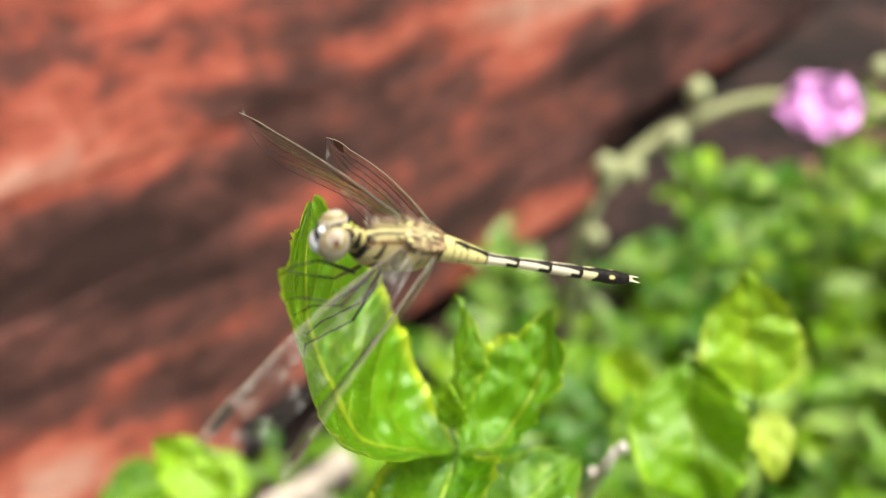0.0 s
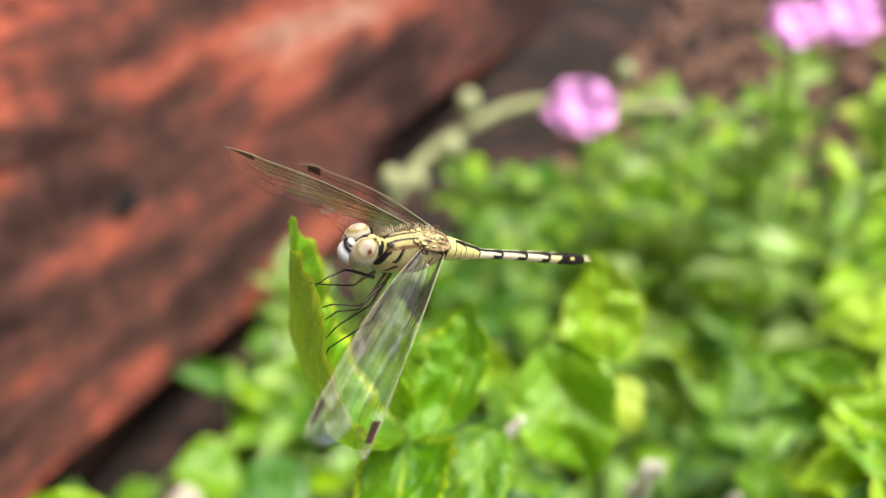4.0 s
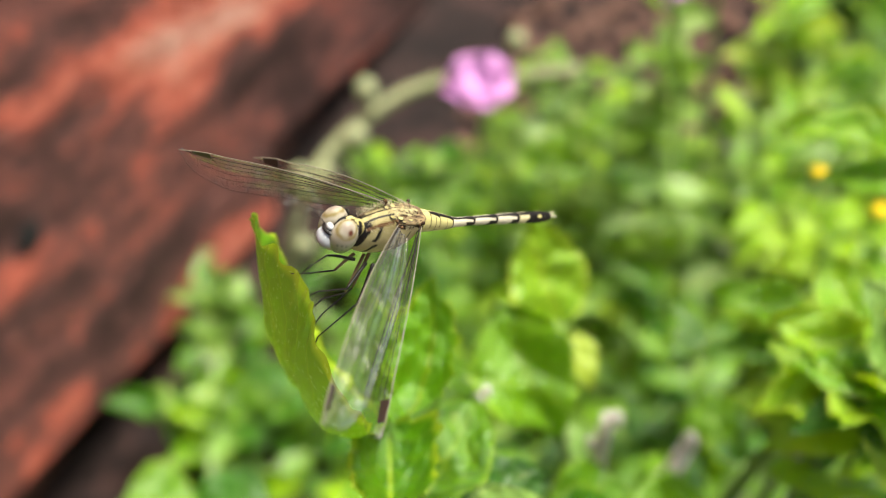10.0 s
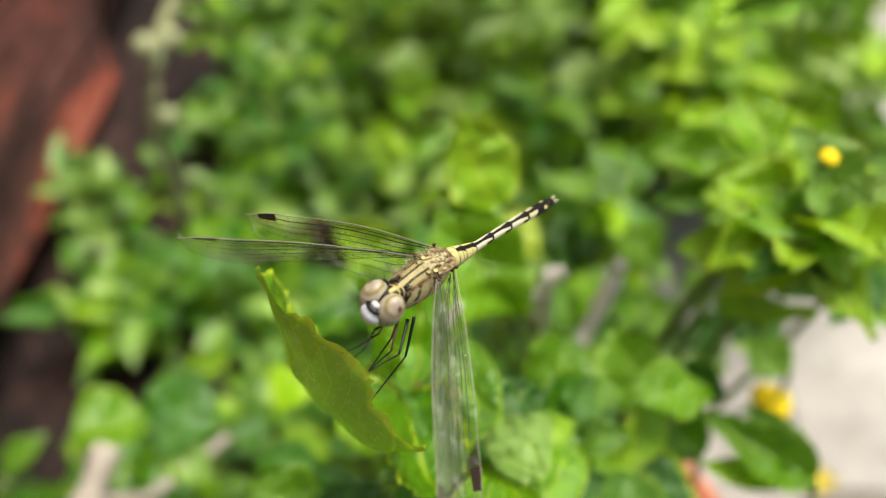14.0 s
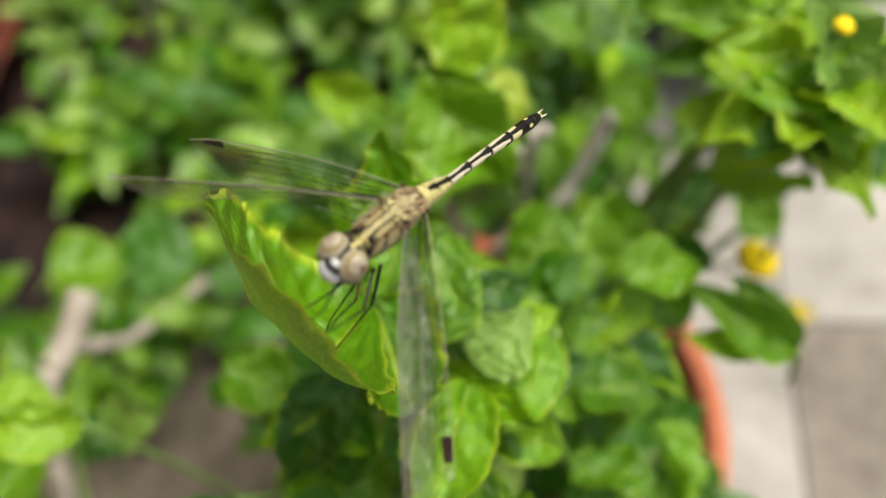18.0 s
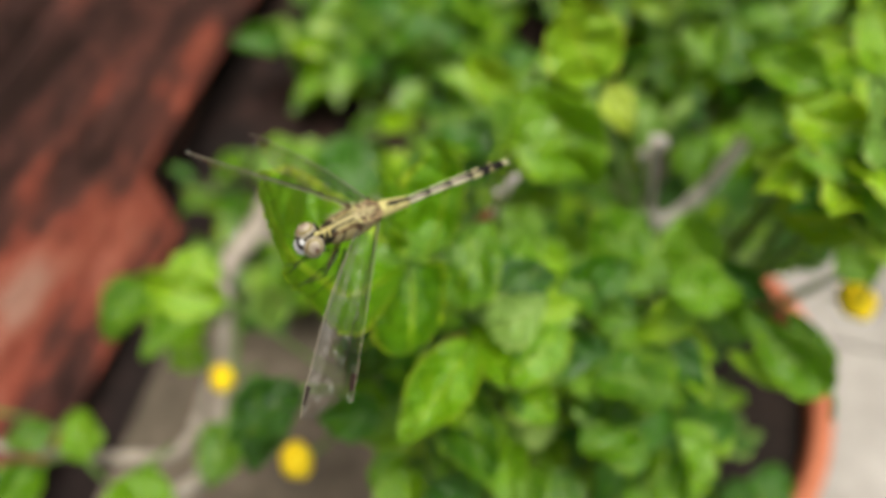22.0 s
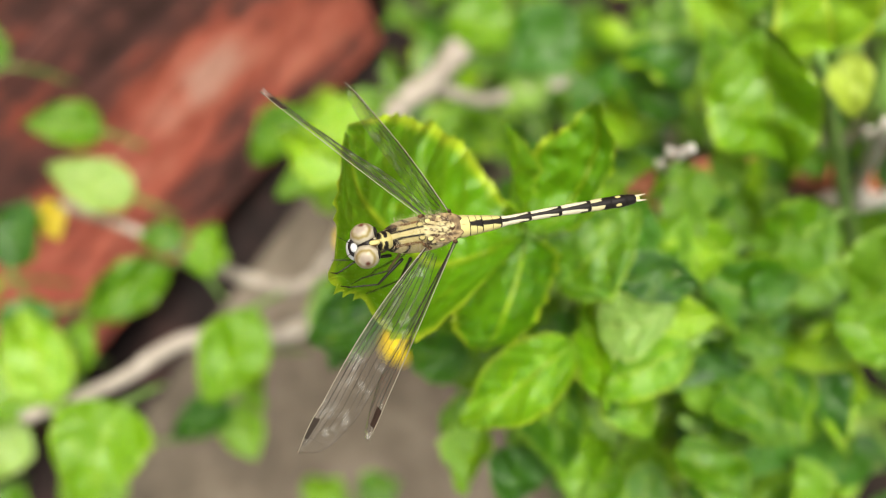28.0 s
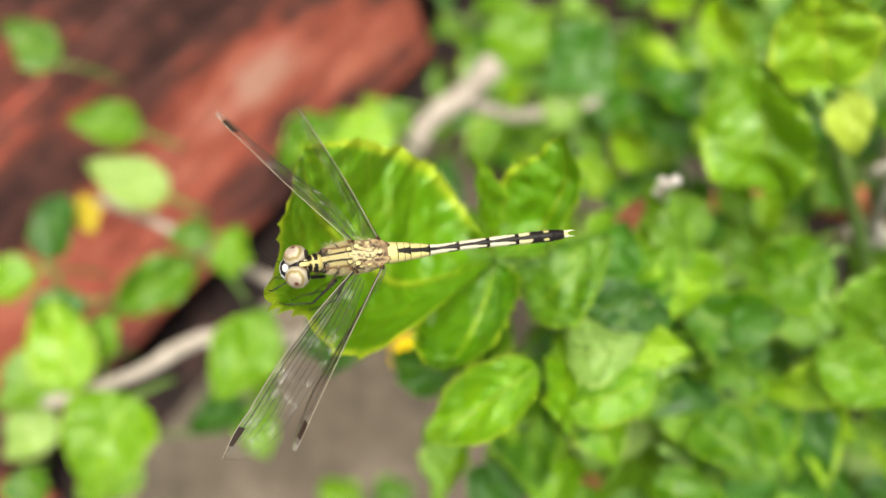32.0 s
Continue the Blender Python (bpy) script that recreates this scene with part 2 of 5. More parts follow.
def ground_material(name, stops, scale=9.0, rough=0.85):
    m, nt, b = mat(name, rough, 0.3)
    v = coords(nt)
    n1, n2, n3 = noise_of(nt, v, scale, 5.0), noise_of(nt, v, scale * 9, 6.0), noise_of(nt, v, 500.0, 3.0)
    t = maths(nt, "ADD", maths(nt, "MULTIPLY", n1, 0.65), maths(nt, "MULTIPLY", n2, 0.35))
    col = mixed(nt, maths(nt, "MULTIPLY", n3, 0.3), ramp(nt, t, stops), tuple(c * 0.6 for c in stops[0][1]))
    nt.links.new(col, b.inputs["Base Color"])
    bumped(nt, b, maths(nt, "ADD", n2, n3), 0.5, 0.002)
    return m


CONCRETE = ground_material("pale_concrete", [(0.34, (0.2, 0.19, 0.172)), (0.5, (0.325, 0.315, 0.292)), (0.62, (0.41, 0.4, 0.375))])
CONCRETE_GREY = ground_material("grey_concrete", [(0.36, (0.11, 0.096, 0.08)), (0.5, (0.2, 0.183, 0.155)), (0.64, (0.29, 0.27, 0.235))])
CEMENT = ground_material("grey_cement", [(0.34, (0.05, 0.042, 0.03)), (0.5, (0.12, 0.103, 0.076)), (0.66, (0.22, 0.193, 0.146))])
SOIL = ground_material("potting_soil", [(0.3, (0.006, 0.004, 0.003)), (0.55, (0.014, 0.009, 0.007)), (0.75, (0.035, 0.022, 0.015))], 40.0, 0.95)
# darkened so that shade in the wall's recessed foot is part of the colour
MORTAR = ground_material("dark_mortar", [(0.3, (0.012, 0.007, 0.006)), (0.5, (0.04, 0.018, 0.014)), (0.75, (0.12, 0.045, 0.032))], 30.0, 0.95)
# near black: shade under the plants and by the wall is in this colour
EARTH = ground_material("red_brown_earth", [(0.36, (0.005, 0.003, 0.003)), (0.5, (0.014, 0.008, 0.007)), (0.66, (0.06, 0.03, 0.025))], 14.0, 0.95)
SPOT_BLACK = ground_material("wall_spot_black", [(0.3, (0.006, 0.006, 0.006)), (0.5, (0.012, 0.012, 0.012)), (0.7, (0.025, 0.024, 0.022))], 60.0, 0.95)
TERRACOTTA = ground_material("terracotta", [(0.3, (0.34, 0.1, 0.05)), (0.5, (0.48, 0.16, 0.08)), (0.7, (0.55, 0.24, 0.14))], 25.0, 0.75)


def plain(name, col, rough=0.5, spec=0.4, scale=300.0, amount=0.35):
    m, nt, b = mat(name, rough, spec)
    n = noise_of(nt, coords(nt), scale, 4.0)
    nt.links.new(mixed(nt, maths(nt, "MULTIPLY", n, amount), col, tuple(c * 0.5 for c in col)), b.inputs["Base Color"])
    return m


PINK = plain("pink_petal", (0.68, 0.33, 0.68), 0.6, 0.2, 200.0, 0.3)
YELLOW = plain("yellow_petal", (0.85, 0.64, 0.01), 0.6, 0.2, 200.0, 0.3)
BUD = plain("pale_bud", (0.32, 0.36, 0.19), 0.6, 0.3)
LITTER = plain("dry_litter", (0.24, 0.14, 0.105), 0.9, 0.2, 25.0, 1.0)


def painted(name, rough, spec, coat=0.0, fine=2500.0, depth=0.00004, amount=0.25):
    """Pigment comes from the mesh's own colour layer, with fine grain over it."""
    m, nt, b = mat(name, rough, spec)
    a = nt.nodes.new("ShaderNodeVertexColor")
    a.layer_name = "pigment"
    n = noise_of(nt, coords(nt), fine, 4.0)
    nt.links.new(mixed(nt, maths(nt, "MULTIPLY", n, amount * 2), a.outputs[0], (0.6, 0.5, 0.36), "MULTIPLY"), b.inputs["Base Color"])
    bumped(nt, b, n, 0.5, depth)
    b.inputs["Coat Weight"].default_value = coat
    b.inputs["Coat Roughness"].default_value = 0.12
    return m


CHITIN = painted("chitin", 0.5, 0.16, 0.0)
EYE = painted("compound_eye", 0.32, 0.22, 0.06, 9000.0, 0.00001, 0.1)
FUZZ = plain("pale_bristle", (0.5, 0.44, 0.3), 0.8, 0.2)
BLACK = plain("black_chitin", (0.01, 0.009, 0.008), 0.4, 0.25, 900.0)
TAN_LEG = plain("tan_chitin", (0.16, 0.12, 0.055), 0.5, 0.2, 900.0, 0.8)
VEIN = plain("wing_vein", (0.02, 0.016, 0.012), 0.4, 0.4, 900.0)
COSTA = plain("pale_leading_vein", (0.24, 0.22, 0.16), 0.4, 0.5, 900.0)
STIGMA = plain("dark_wing_cell", (0.03, 0.022, 0.016), 0.4, 0.4, 900.0)


def membrane_material():
    m, nt, b = mat("wing_membrane", 0.14, 0.6)
    b.inputs["Base Color"].default_value = (0.75, 0.75, 0.7, 1)
    n = noise_of(nt, coords(nt), 700.0, 4.0)
    bumped(nt, b, n, 0.5, 0.00012)
    tr = nt.nodes.new("ShaderNodeBsdfTransparent")
    tr.inputs[0].default_value = (0.97, 0.97, 0.96, 1)
    gl = nt.nodes.new("ShaderNodeBsdfGlossy")
    gl.inputs["Roughness"].default_value = 0.18
    bump = [x for x in nt.nodes if x.bl_idname == "ShaderNodeBump"][0]
    nt.links.new(bump.outputs[0], gl.inputs["Normal"])
    lw = node(nt, "ShaderNodeLayerWeight", Blend=0.35)
    mx = nt.nodes.new("ShaderNodeMixShader")
    nt.links.new(maths(nt, "ADD", maths(nt, "MULTIPLY", lw.outputs["Fresnel"], 0.21), 0.004), mx.inputs[0])
    nt.links.new(tr.outputs[0], mx.inputs[1])
    nt.links.new(gl.outputs[0], mx.inputs[2])
    # pale flecks for dust, with white glints and sheen put into the same colour
    dust_glint = nt.nodes.new("ShaderNodeBsdfDiffuse")
    dust_glint.inputs[0].default_value = (0.7, 0.72, 0.66, 1)
    mx2 = nt.nodes.new("ShaderNodeMixShader")
    nt.links.new(ramp(nt, n, [(0.52, (0.008,) * 3), (0.76, (0.26,) * 3)]), mx2.inputs[0])
    nt.links.new(mx.outputs[0], mx2.inputs[1])
    nt.links.new(dust_glint.outputs[0], mx2.inputs[2])
    nt.links.new(mx2.outputs[0], nt.nodes["Material Output"].inputs[0])
    return m


MEMBRANE = membrane_material()


# ---- building helpers ----
def mesh_of(name, verts, faces, material, smooth=True, uvs=None):
    me = bpy.data.meshes.new(name)
    me.from_pydata([tuple(v) for v in verts], [], faces)
    if uvs is not None:
        layer = me.uv_layers.new(name="uv")
        idx = np.empty(len(me.loops), dtype=np.int32)
        me.loops.foreach_get("vertex_index", idx)
        layer.data.foreach_set("uv", np.asarray(uvs, dtype=np.float32)[idx].ravel())
    if smooth:
        me.polygons.foreach_set("use_smooth", [True] * len(me.polygons))
    me.materials.append(material)
    me.update()
    return me


def part(name, data, parent, label="", m=None):
    """Link a mesh as one part under a thing; m is its pose in the parent's space."""
    ob = new(name, data)
    ob.parent = parent
    if m is not None:
        ob.matrix_basis = m
    if label:
        ob["label"] = label
    return ob


def thing(name, label, category, at=(0, 0, 0), group="", kind="", data=None):
    ob = new(name, data)
    ob.location = at
    return tagged(ob, label, category, group, kind)


def grid_faces(nu, nv, closed=False):
    """Faces for nv rows of nu vertices; closed joins the last of a row to its first."""
    out = []
    for j in range(nv - 1):
        for i in range(nu if closed else nu - 1):
            k = (i + 1) % nu
            out.append((j * nu + i, j * nu + k, (j + 1) * nu + k, (j + 1) * nu + i))
    return out


def smooth_line(points, n):
    """Catmull-Rom through the points, n samples."""
    p = [Vector(q) for q in points]
    p = [p[0] * 2 - p[1]] + p + [p[-1] * 2 - p[-2]]
    out = []
    for k in range(n):
        s = k / (n - 1) * (len(p) - 3)
        i = min(int(s), len(p) - 4)
        t = s - i
        a, b, c, d = p[i:i + 4]
        out.append(0.5 * ((2 * b) + (c - a) * t + (2 * a - 5 * b + 4 * c - d) * t * t + (3 * b - a - 3 * c + d) * t ** 3))
    return out


def tube_data(points, r0, r1, sides=6, n=0, rough=0.0, seed=0):
    """Vertices and faces of a tapered tube along points."""
    line = smooth_line(points, n) if n else [Vector(q) for q in points]
    rnd = random.Random(seed)
    verts, last = [], Vector((0.31, 0.52, 0.79))
    for k, c in enumerate(line):
        d = (line[min(k + 1, len(line) - 1)] - line[max(k - 1, 0)]).normalized()
        u = d.cross(last if abs(d.dot(last)) < 0.95 else Vector((1, 0, 0))).normalized()
        w = d.cross(u)
        r = r0 + (r1 - r0) * k / max(1, len(line) - 1)
        for i in range(sides):
            a = 2 * math.pi * i / sides
            verts.append(c + (u * math.cos(a) + w * math.sin(a)) * r * (1 + rough * rnd.uniform(-1, 1)))
    faces = grid_faces(sides, len(line), True)
    faces.append(tuple(range(sides))[::-1])
    faces.append(tuple(len(verts) - sides + i for i in range(sides)))
    return verts, faces


def joined(pieces):
    verts, faces = [], []
    for v, f in pieces:
        o = len(verts)
        verts.extend(v)
        faces.extend(tuple(i + o for i in q) for q in f)
    return verts, faces


def ball_data(centre, radii, nu=12, nv=8):
    c = Vector(centre)
    verts = []
    for j in range(nv + 1):
        p = math.pi * j / nv
        for i in range(nu):
            a = 2 * math.pi * i / nu
            verts.append(c + Vector((radii[0] * math.sin(p) * math.cos(a), radii[1] * math.sin(p) * math.sin(a), radii[2] * math.cos(p))))
    return verts, grid_faces(nu, nv + 1, True)


def pigment(me, rule):
    """Give each vertex the colour that rule(x, y, z) names."""
    layer = me.color_attributes.new("pigment", "FLOAT_COLOR", "POINT")
    layer.data.foreach_set("color", [c for v in me.vertices for c in (*rule(v.co.x, v.co.y, v.co.z), 1.0)])
    return me


def blend(a, b, t):
    t = max(0.0, min(1.0, t))
    return tuple(x + (y - x) * t for x, y in zip(a, b))


# ---- leaves ----
def leaf_shape(seed, nu=9, nv=13, cup=0.16, curl=0.18, wave=0.05, teeth=0.0, blunt=0.8):
    """A blade one unit long along y and one wide along x."""
    rnd = random.Random(seed)
    ph = [rnd.uniform(0, 6.28) for _ in range(5)]
    verts, uvs = [], []
    bend = rnd.uniform(-0.08, 0.08)
    for j in range(nv):
        s = j / (nv - 1)
        half = 0.5 * math.sin(math.pi * s ** blunt) ** 0.72 * (1 - 0.25 * s) * 1.12
        half = max(half, 0.012)
        saw = [0.0, 0.0]
        if teeth:
            half *= 1 + 0.12 * noise.noise(Vector((s * 5, seed, 0.5)))
            for q in (0, 1):
                step = (s * 8.5 + ph[3 + q] + 1.1 * noise.noise(Vector((s * 3.5, 4 * q + 0.3, seed)))) % 1.0
                saw[q] = teeth * 1.7 * (step ** 1.4 - 0.4) * (0.75 + 1.1 * noise.noise(Vector((s * 6, 7 * q + 0.7, seed)))) * min(1, 5 * (1 - s))
        for i in range(nu):
            u = i / (nu - 1) * 2 - 1
            z = cup * (abs(u) ** 1.5) * half * 2 - curl * (s - 0.3) ** 2 * 1.4 + curl * 0.12
            z += wave * u * u * math.sin(9 * s + ph[0] + (2.2 if u > 0 else 0)) * (0.3 + s) + 0.25 * wave * math.sin(14 * s + 5 * u + ph[1])
            z -= 0.02 * math.exp(-(u * 7) ** 2)
            if nv > 20:
                z += 0.05 * noise.noise(Vector((u * 2.2, s * 5.0, seed * 3.7))) + 0.028 * noise.noise(Vector((u * 5.0, s * 11.0, seed * 1.7)))
                z -= 0.10 * max(0.0, abs(u) - 0.6) * half * (1 + 2 * noise.noise(Vector((s * 4, u, seed))))
            else:
                z += 0.06 * noise.noise(Vector((u * 2.6, s * 6.0, seed * 3.7)))
            z += 0.016 * math.sin((s - abs(u) * 0.3) * 40) * abs(u) ** 0.5 * min(1, 3 * (1 - s)) * (nv > 20)
            verts.append((u * half * (1 + saw[u > 0] * abs(u) ** 7) + bend * math.sin(math.pi * s), s, z))
            uvs.append((i / (nu - 1), s))
    return verts, grid_faces(nu, nv), uvs


SHAPES = {}


def leaf_mesh(kind, material):
    """Alike leaves share one mesh."""
    key = (kind, material.name)
    if key not in SHAPES:
        k = kind % 100
        opts = dict(nu=15, nv=49, cup=0.10 + 0.07 * (k % 4), curl=(-0.1, 0.2, 0.35, 0.5)[(k * 7) % 4], wave=0.06 + 0.03 * (k % 3), teeth=0.085 if k % 2 else 0.05, blunt=(0.7, 0.85, 0.95)[k % 3])
        if kind >= 200:
            opts.update(nu=5, nv=7, teeth=0.0)
        elif kind >= 100:
            opts.update(nu=21, nv=51, wave=0.09, teeth=0.035)
        v, f, uv = leaf_shape(kind, **opts)
        SHAPES[key] = mesh_of("leaf", v, f, material, True, uv)
    return SHAPES[key]


def leaf_pose(base, tip, width, up=(-0.1, -0.35, 1.0), roll=0.0):
    b, y = Vector(base), Vector(tip) - Vector(base)
    n = y.length
    y = y / n
    z = Vector(up)
    z = (z - y * z.dot(y)).normalized()
    z.rotate(Matrix.Rotation(radians(roll), 3, y))
    x = y.cross(z)
    m = Matrix((x, y, z)).transposed().to_4x4()
    return Matrix.Translation(b) @ m @ Matrix.Diagonal((width, n, (n + width) / 2, 1))


def add_leaf(plant, base, tip, width, material, kind, roll=0.0, up=(-0.1, -0.35, 1.0), label=""):
    m = Matrix.Translation(-Vector(plant.location)) @ leaf_pose(base, tip, width, up, roll)
    return part("leaf", leaf_mesh(kind, material), plant, label, m)


def add_branch(plant, name, points, r0, r1, material=None, label="", n=14, seed=3):
    o = Vector(plant.location)
    v, f = tube_data([Vector(p) - o for p in points], r0, r1, 8, n, 0.12, seed)
    return part(name, mesh_of(name, v, f, material or BARK), plant, label)


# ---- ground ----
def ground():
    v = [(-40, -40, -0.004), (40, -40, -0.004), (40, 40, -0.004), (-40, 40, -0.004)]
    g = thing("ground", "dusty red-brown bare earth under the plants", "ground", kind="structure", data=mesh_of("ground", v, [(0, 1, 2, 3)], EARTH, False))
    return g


ground()

# the wall runs along ALONG; FACE points out of it to the pots
ALONG, FACE, OFFSET = Vector((0.63, 0.777, 0.0)).normalized(), Vector((0.777, -0.63, 0.0)).normalized(), -0.337
WALL = Matrix((ALONG, -FACE, Vector((0, 0, 1)))).transposed().to_4x4()
WALL.translation = FACE * OFFSET


def brick_wall():
    # the foot of the wall is set back behind the lowest course, for a shaded strip
    prof = [(0.035, -0.02), (0.035, 0.03), (0.004, 0.03), (0.004, 0.86), (0.24, 0.86), (0.24, -0.02)]
    v = [(x, y, z) for x in (-2.2, 3.4) for y, z in prof]
    f = [(i, (i + 1) % 6, (i + 1) % 6 + 6, i + 6) for i in range(6)] + [(5, 4, 3, 2, 1, 0), (6, 7, 8, 9, 10, 11)]
    w = new("wall_north", mesh_of("wall_core", v, f, MORTAR, False))
    w.matrix_basis = WALL
    tagged(w, "low red-washed brick wall with dark weathered courses", "wall", kind="structure")
    shapes = []
    for k in range(6):
        rnd = random.Random(40 + k)
        nu, nv = 23, 8
        verts = []
        for j in range(nv):
            for i in range(nu):
                a, b = i / (nu - 1), j / (nv - 1)
                edge = min(a * 0.2275, (1 - a) * 0.2275, b * 0.056, (1 - b) * 0.056)
                soft = min(1.0, edge / 0.012)
                d = 0.0004 * math.exp(-edge / 0.001) + soft * (0.0011 * noise.noise(Vector((a * 9 + k * 5, b * 3, k))) + 0.0008 * noise.noise(Vector((a * 30 + k * 5, b * 9, k))))
                verts.append(((a - 0.5) * 0.2297 + 0.0006 * noise.noise(Vector((b * 6, k, 1))), -0.006 + d, (b - 0.5) * 0.0578 + 0.0006 * noise.noise(Vector((a * 8, k, 2)))))
        faces = grid_faces(nu, nv)
        o = len(verts)
        rim = list(range(nu)) + [j * nu + nu - 1 for j in range(1, nv)] + [(nv - 1) * nu + i for i in range(nu - 2, -1, -1)] + [j * nu for j in range(nv - 2, 0, -1)]
        m = len(rim)
        verts += [verts[i] for i in rim] + [(verts[i][0], 0.05, verts[i][2]) for i in rim]
        faces += [(o + i, o + m + i, o + m + (i + 1) % m, o + (i + 1) % m) for i in range(m)]
        shapes.append(mesh_of("brick", verts, faces, RED))
    rnd = random.Random(5)
    tilt = math.radians(9.5)
    for row in range(-9, 24):
        for col in range(-9, 15):
            s, z = (col + 0.5 * (row % 2)) * 0.229 + 0.045, row * 0.0572 + 0.027
            s, z = s * math.cos(tilt) + z * math.sin(tilt) + 0.0, -s * math.sin(tilt) + z * math.cos(tilt) + 0.035
            if not (-1.9 < s < 3.1 and max(0.02, 0.022 + 0.06 * (0.1 - s)) + 0.02 * noise.noise(Vector((s * 7, 0.3, 0.7))) < z < 0.83):
                continue
            m = Matrix.Translation((s, rnd.uniform(-0.0015, 0.0015), z)) @ pose(0, 0, 0, 0, 9.5 + rnd.uniform(-0.15, 0.15), 0)
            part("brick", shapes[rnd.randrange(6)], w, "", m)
    # three flat black blobs on the brick face
    for a, z, r in ((0.272, 0.169, 0.011), (0.374, 0.2175, 0.013), (0.30, 0.30, 0.008)):
        v, f = ball_data((a, -0.0035, z), (r * 1.2, 0.0035, r), 18, 8)
        v = [q + Vector((noise.noise(q * 160), 0, noise.noise(q * 130))) * r * 0.5 for q in v]
        part("moss_spot", mesh_of("moss_spot", v, f, SPOT_BLACK), w, "round black spot on the wall")


brick_wall()

# ---- pots ----
def lathe(profile, sides=64, wob=0.0, seed=0):
    verts = []
    rnd = random.Random(seed)
    ph = rnd.uniform(0, 6)
    for r, z in profile:
        for i in range(sides):
            a = 2 * math.pi * i / sides
            k = 1 + wob * math.sin(2 * a + ph) + wob * 0.5 * math.sin(5 * a + ph * 2)
            verts.append((r * k * math.cos(a), r * k * math.sin(a), z))
    return verts, grid_faces(sides, len(profile), True)


def terracotta_pot(x, y, radius, height, label, seed=1):
    p = thing("flower_pot", label, "pot", (x, y, 0))
    r, h = radius, height
    prof = [(r * 0.30, 0.0), (r * 0.66, 0.0), (r * 0.70, 0.004), (r * 0.90, h - 0.028), (r * 0.91, h - 0.026), (r * 0.97, h - 0.026), (r * 0.995, h - 0.022), (r, h - 0.006), (r * 0.985, h - 0.001), (r * 0.95, h), (r * 0.91, h - 0.001), (r * 0.89, h - 0.006), (r * 0.86, h - 0.048), (r * 0.62, 0.012), (0.001, 0.012)]
    v, f = lathe(prof, 72, 0.006, seed)
    part("pot_body", mesh_of("pot_body", v, f, TERRACOTTA), p)
    prof = [(r * 0.884, h - 0.016), (r * 0.7, h - 0.013), (r * 0.4, h - 0.011), (0.001, h - 0.010)]
    v, f = lathe(prof, 40, 0.0, seed)
    v = [(a, b, c + 0.004 * noise.noise(Vector((a * 90, b * 90, seed)))) for a, b, c in v]
    part("soil", mesh_of("soil", v, f, SOIL), p, "dark damp potting soil")
    return p


terracotta_pot(0.033, 0.1015, 0.082, 0.12, "round orange terracotta pot standing on the floor", 1)

# ---- floor tiles: pale concrete on the open side ----
def floor_tiles():
    fl = thing("floor", "pale worn concrete slabs with dirty joints", "floor", (0, 0, 0), kind="structure",
               data=mesh_of("floor", [(-2.5, -3, -0.002), (3, -3, -0.002), (3, 0.30, -0.002), (-0.16, 0.30, -0.002), (-2.5, -2.6, -0.002)], [(0, 1, 2, 3, 4)], CEMENT, False))
    # slabs lie square to the wall: a narrow pale row by the pots, wide ones beyond
    rows = [(0.002, 0.0995)] + [(0.1005 + 0.303 * k, 0.4025 + 0.303 * k) for k in range(4)]
    for f0, f1 in rows:
        for k in range(-3, 2):
            s0, s1 = 0.186 + 0.303 * k, 0.488 + 0.303 * k
            bm = bmesh.new()
            bmesh.ops.create_cube(bm, size=1, matrix=Matrix.Translation(((s0 + s1) / 2, (f0 + f1) / 2, 0.001)) @ Matrix.Diagonal((s1 - s0, f1 - f0, 0.006, 1)))
            bmesh.ops.bevel(bm, geom=bm.edges[:], offset=0.0008, segments=2, affect="EDGES")
            me = bpy.data.meshes.new("slab")
            bm.to_mesh(me)
            bm.free()
            me.materials.append(CONCRETE_GREY if k < 0 and f0 > 0.1 else CONCRETE)
            m = Matrix((ALONG, FACE, Vector((0, 0, 1)))).transposed().to_4x4()
            part("slab", me, fl, "", m)
    return fl


floor_tiles()


# ---- the shrub in the pot: each leaf's base, tip and width ----
UPPER = [
    (0.0452, 0.1175, 0.3165, 0.0420, 0.1275, 0.3385, 0.0185),
    (0.0466, 0.1200, 0.3100, 0.0488, 0.1085, 0.3050, 0.0082),
    (0.0335, 0.1200, 0.3240, 0.0345, 0.0989, 0.3050, 0.0210),
    (-0.0095, 0.0655, 0.3220, -0.0088, 0.0450, 0.3120, 0.0115),
    (0.0160, 0.0627, 0.3331, -0.0002, 0.0566, 0.3337, 0.0092),
    (0.0356, 0.0704, 0.2888, 0.0137, 0.0527, 0.2860, 0.0225),
    (0.0409, 0.0767, 0.2802, 0.0399, 0.0500, 0.2860, 0.0103),
    (0.0437, 0.0933, 0.2955, 0.0274, 0.0873, 0.2927, 0.0154),
    (0.0551, 0.0888, 0.2956, 0.0459, 0.0785, 0.2811, 0.0152),
    (0.0099, 0.0704, 0.3269, 0.0195, 0.0664, 0.3300, 0.0089),
    (-0.0034, 0.0641, 0.2893, -0.0029, 0.0528, 0.2876, 0.0071),
    (0.0225, 0.0900, 0.3040, 0.0126, 0.0827, 0.2917, 0.0127),
]
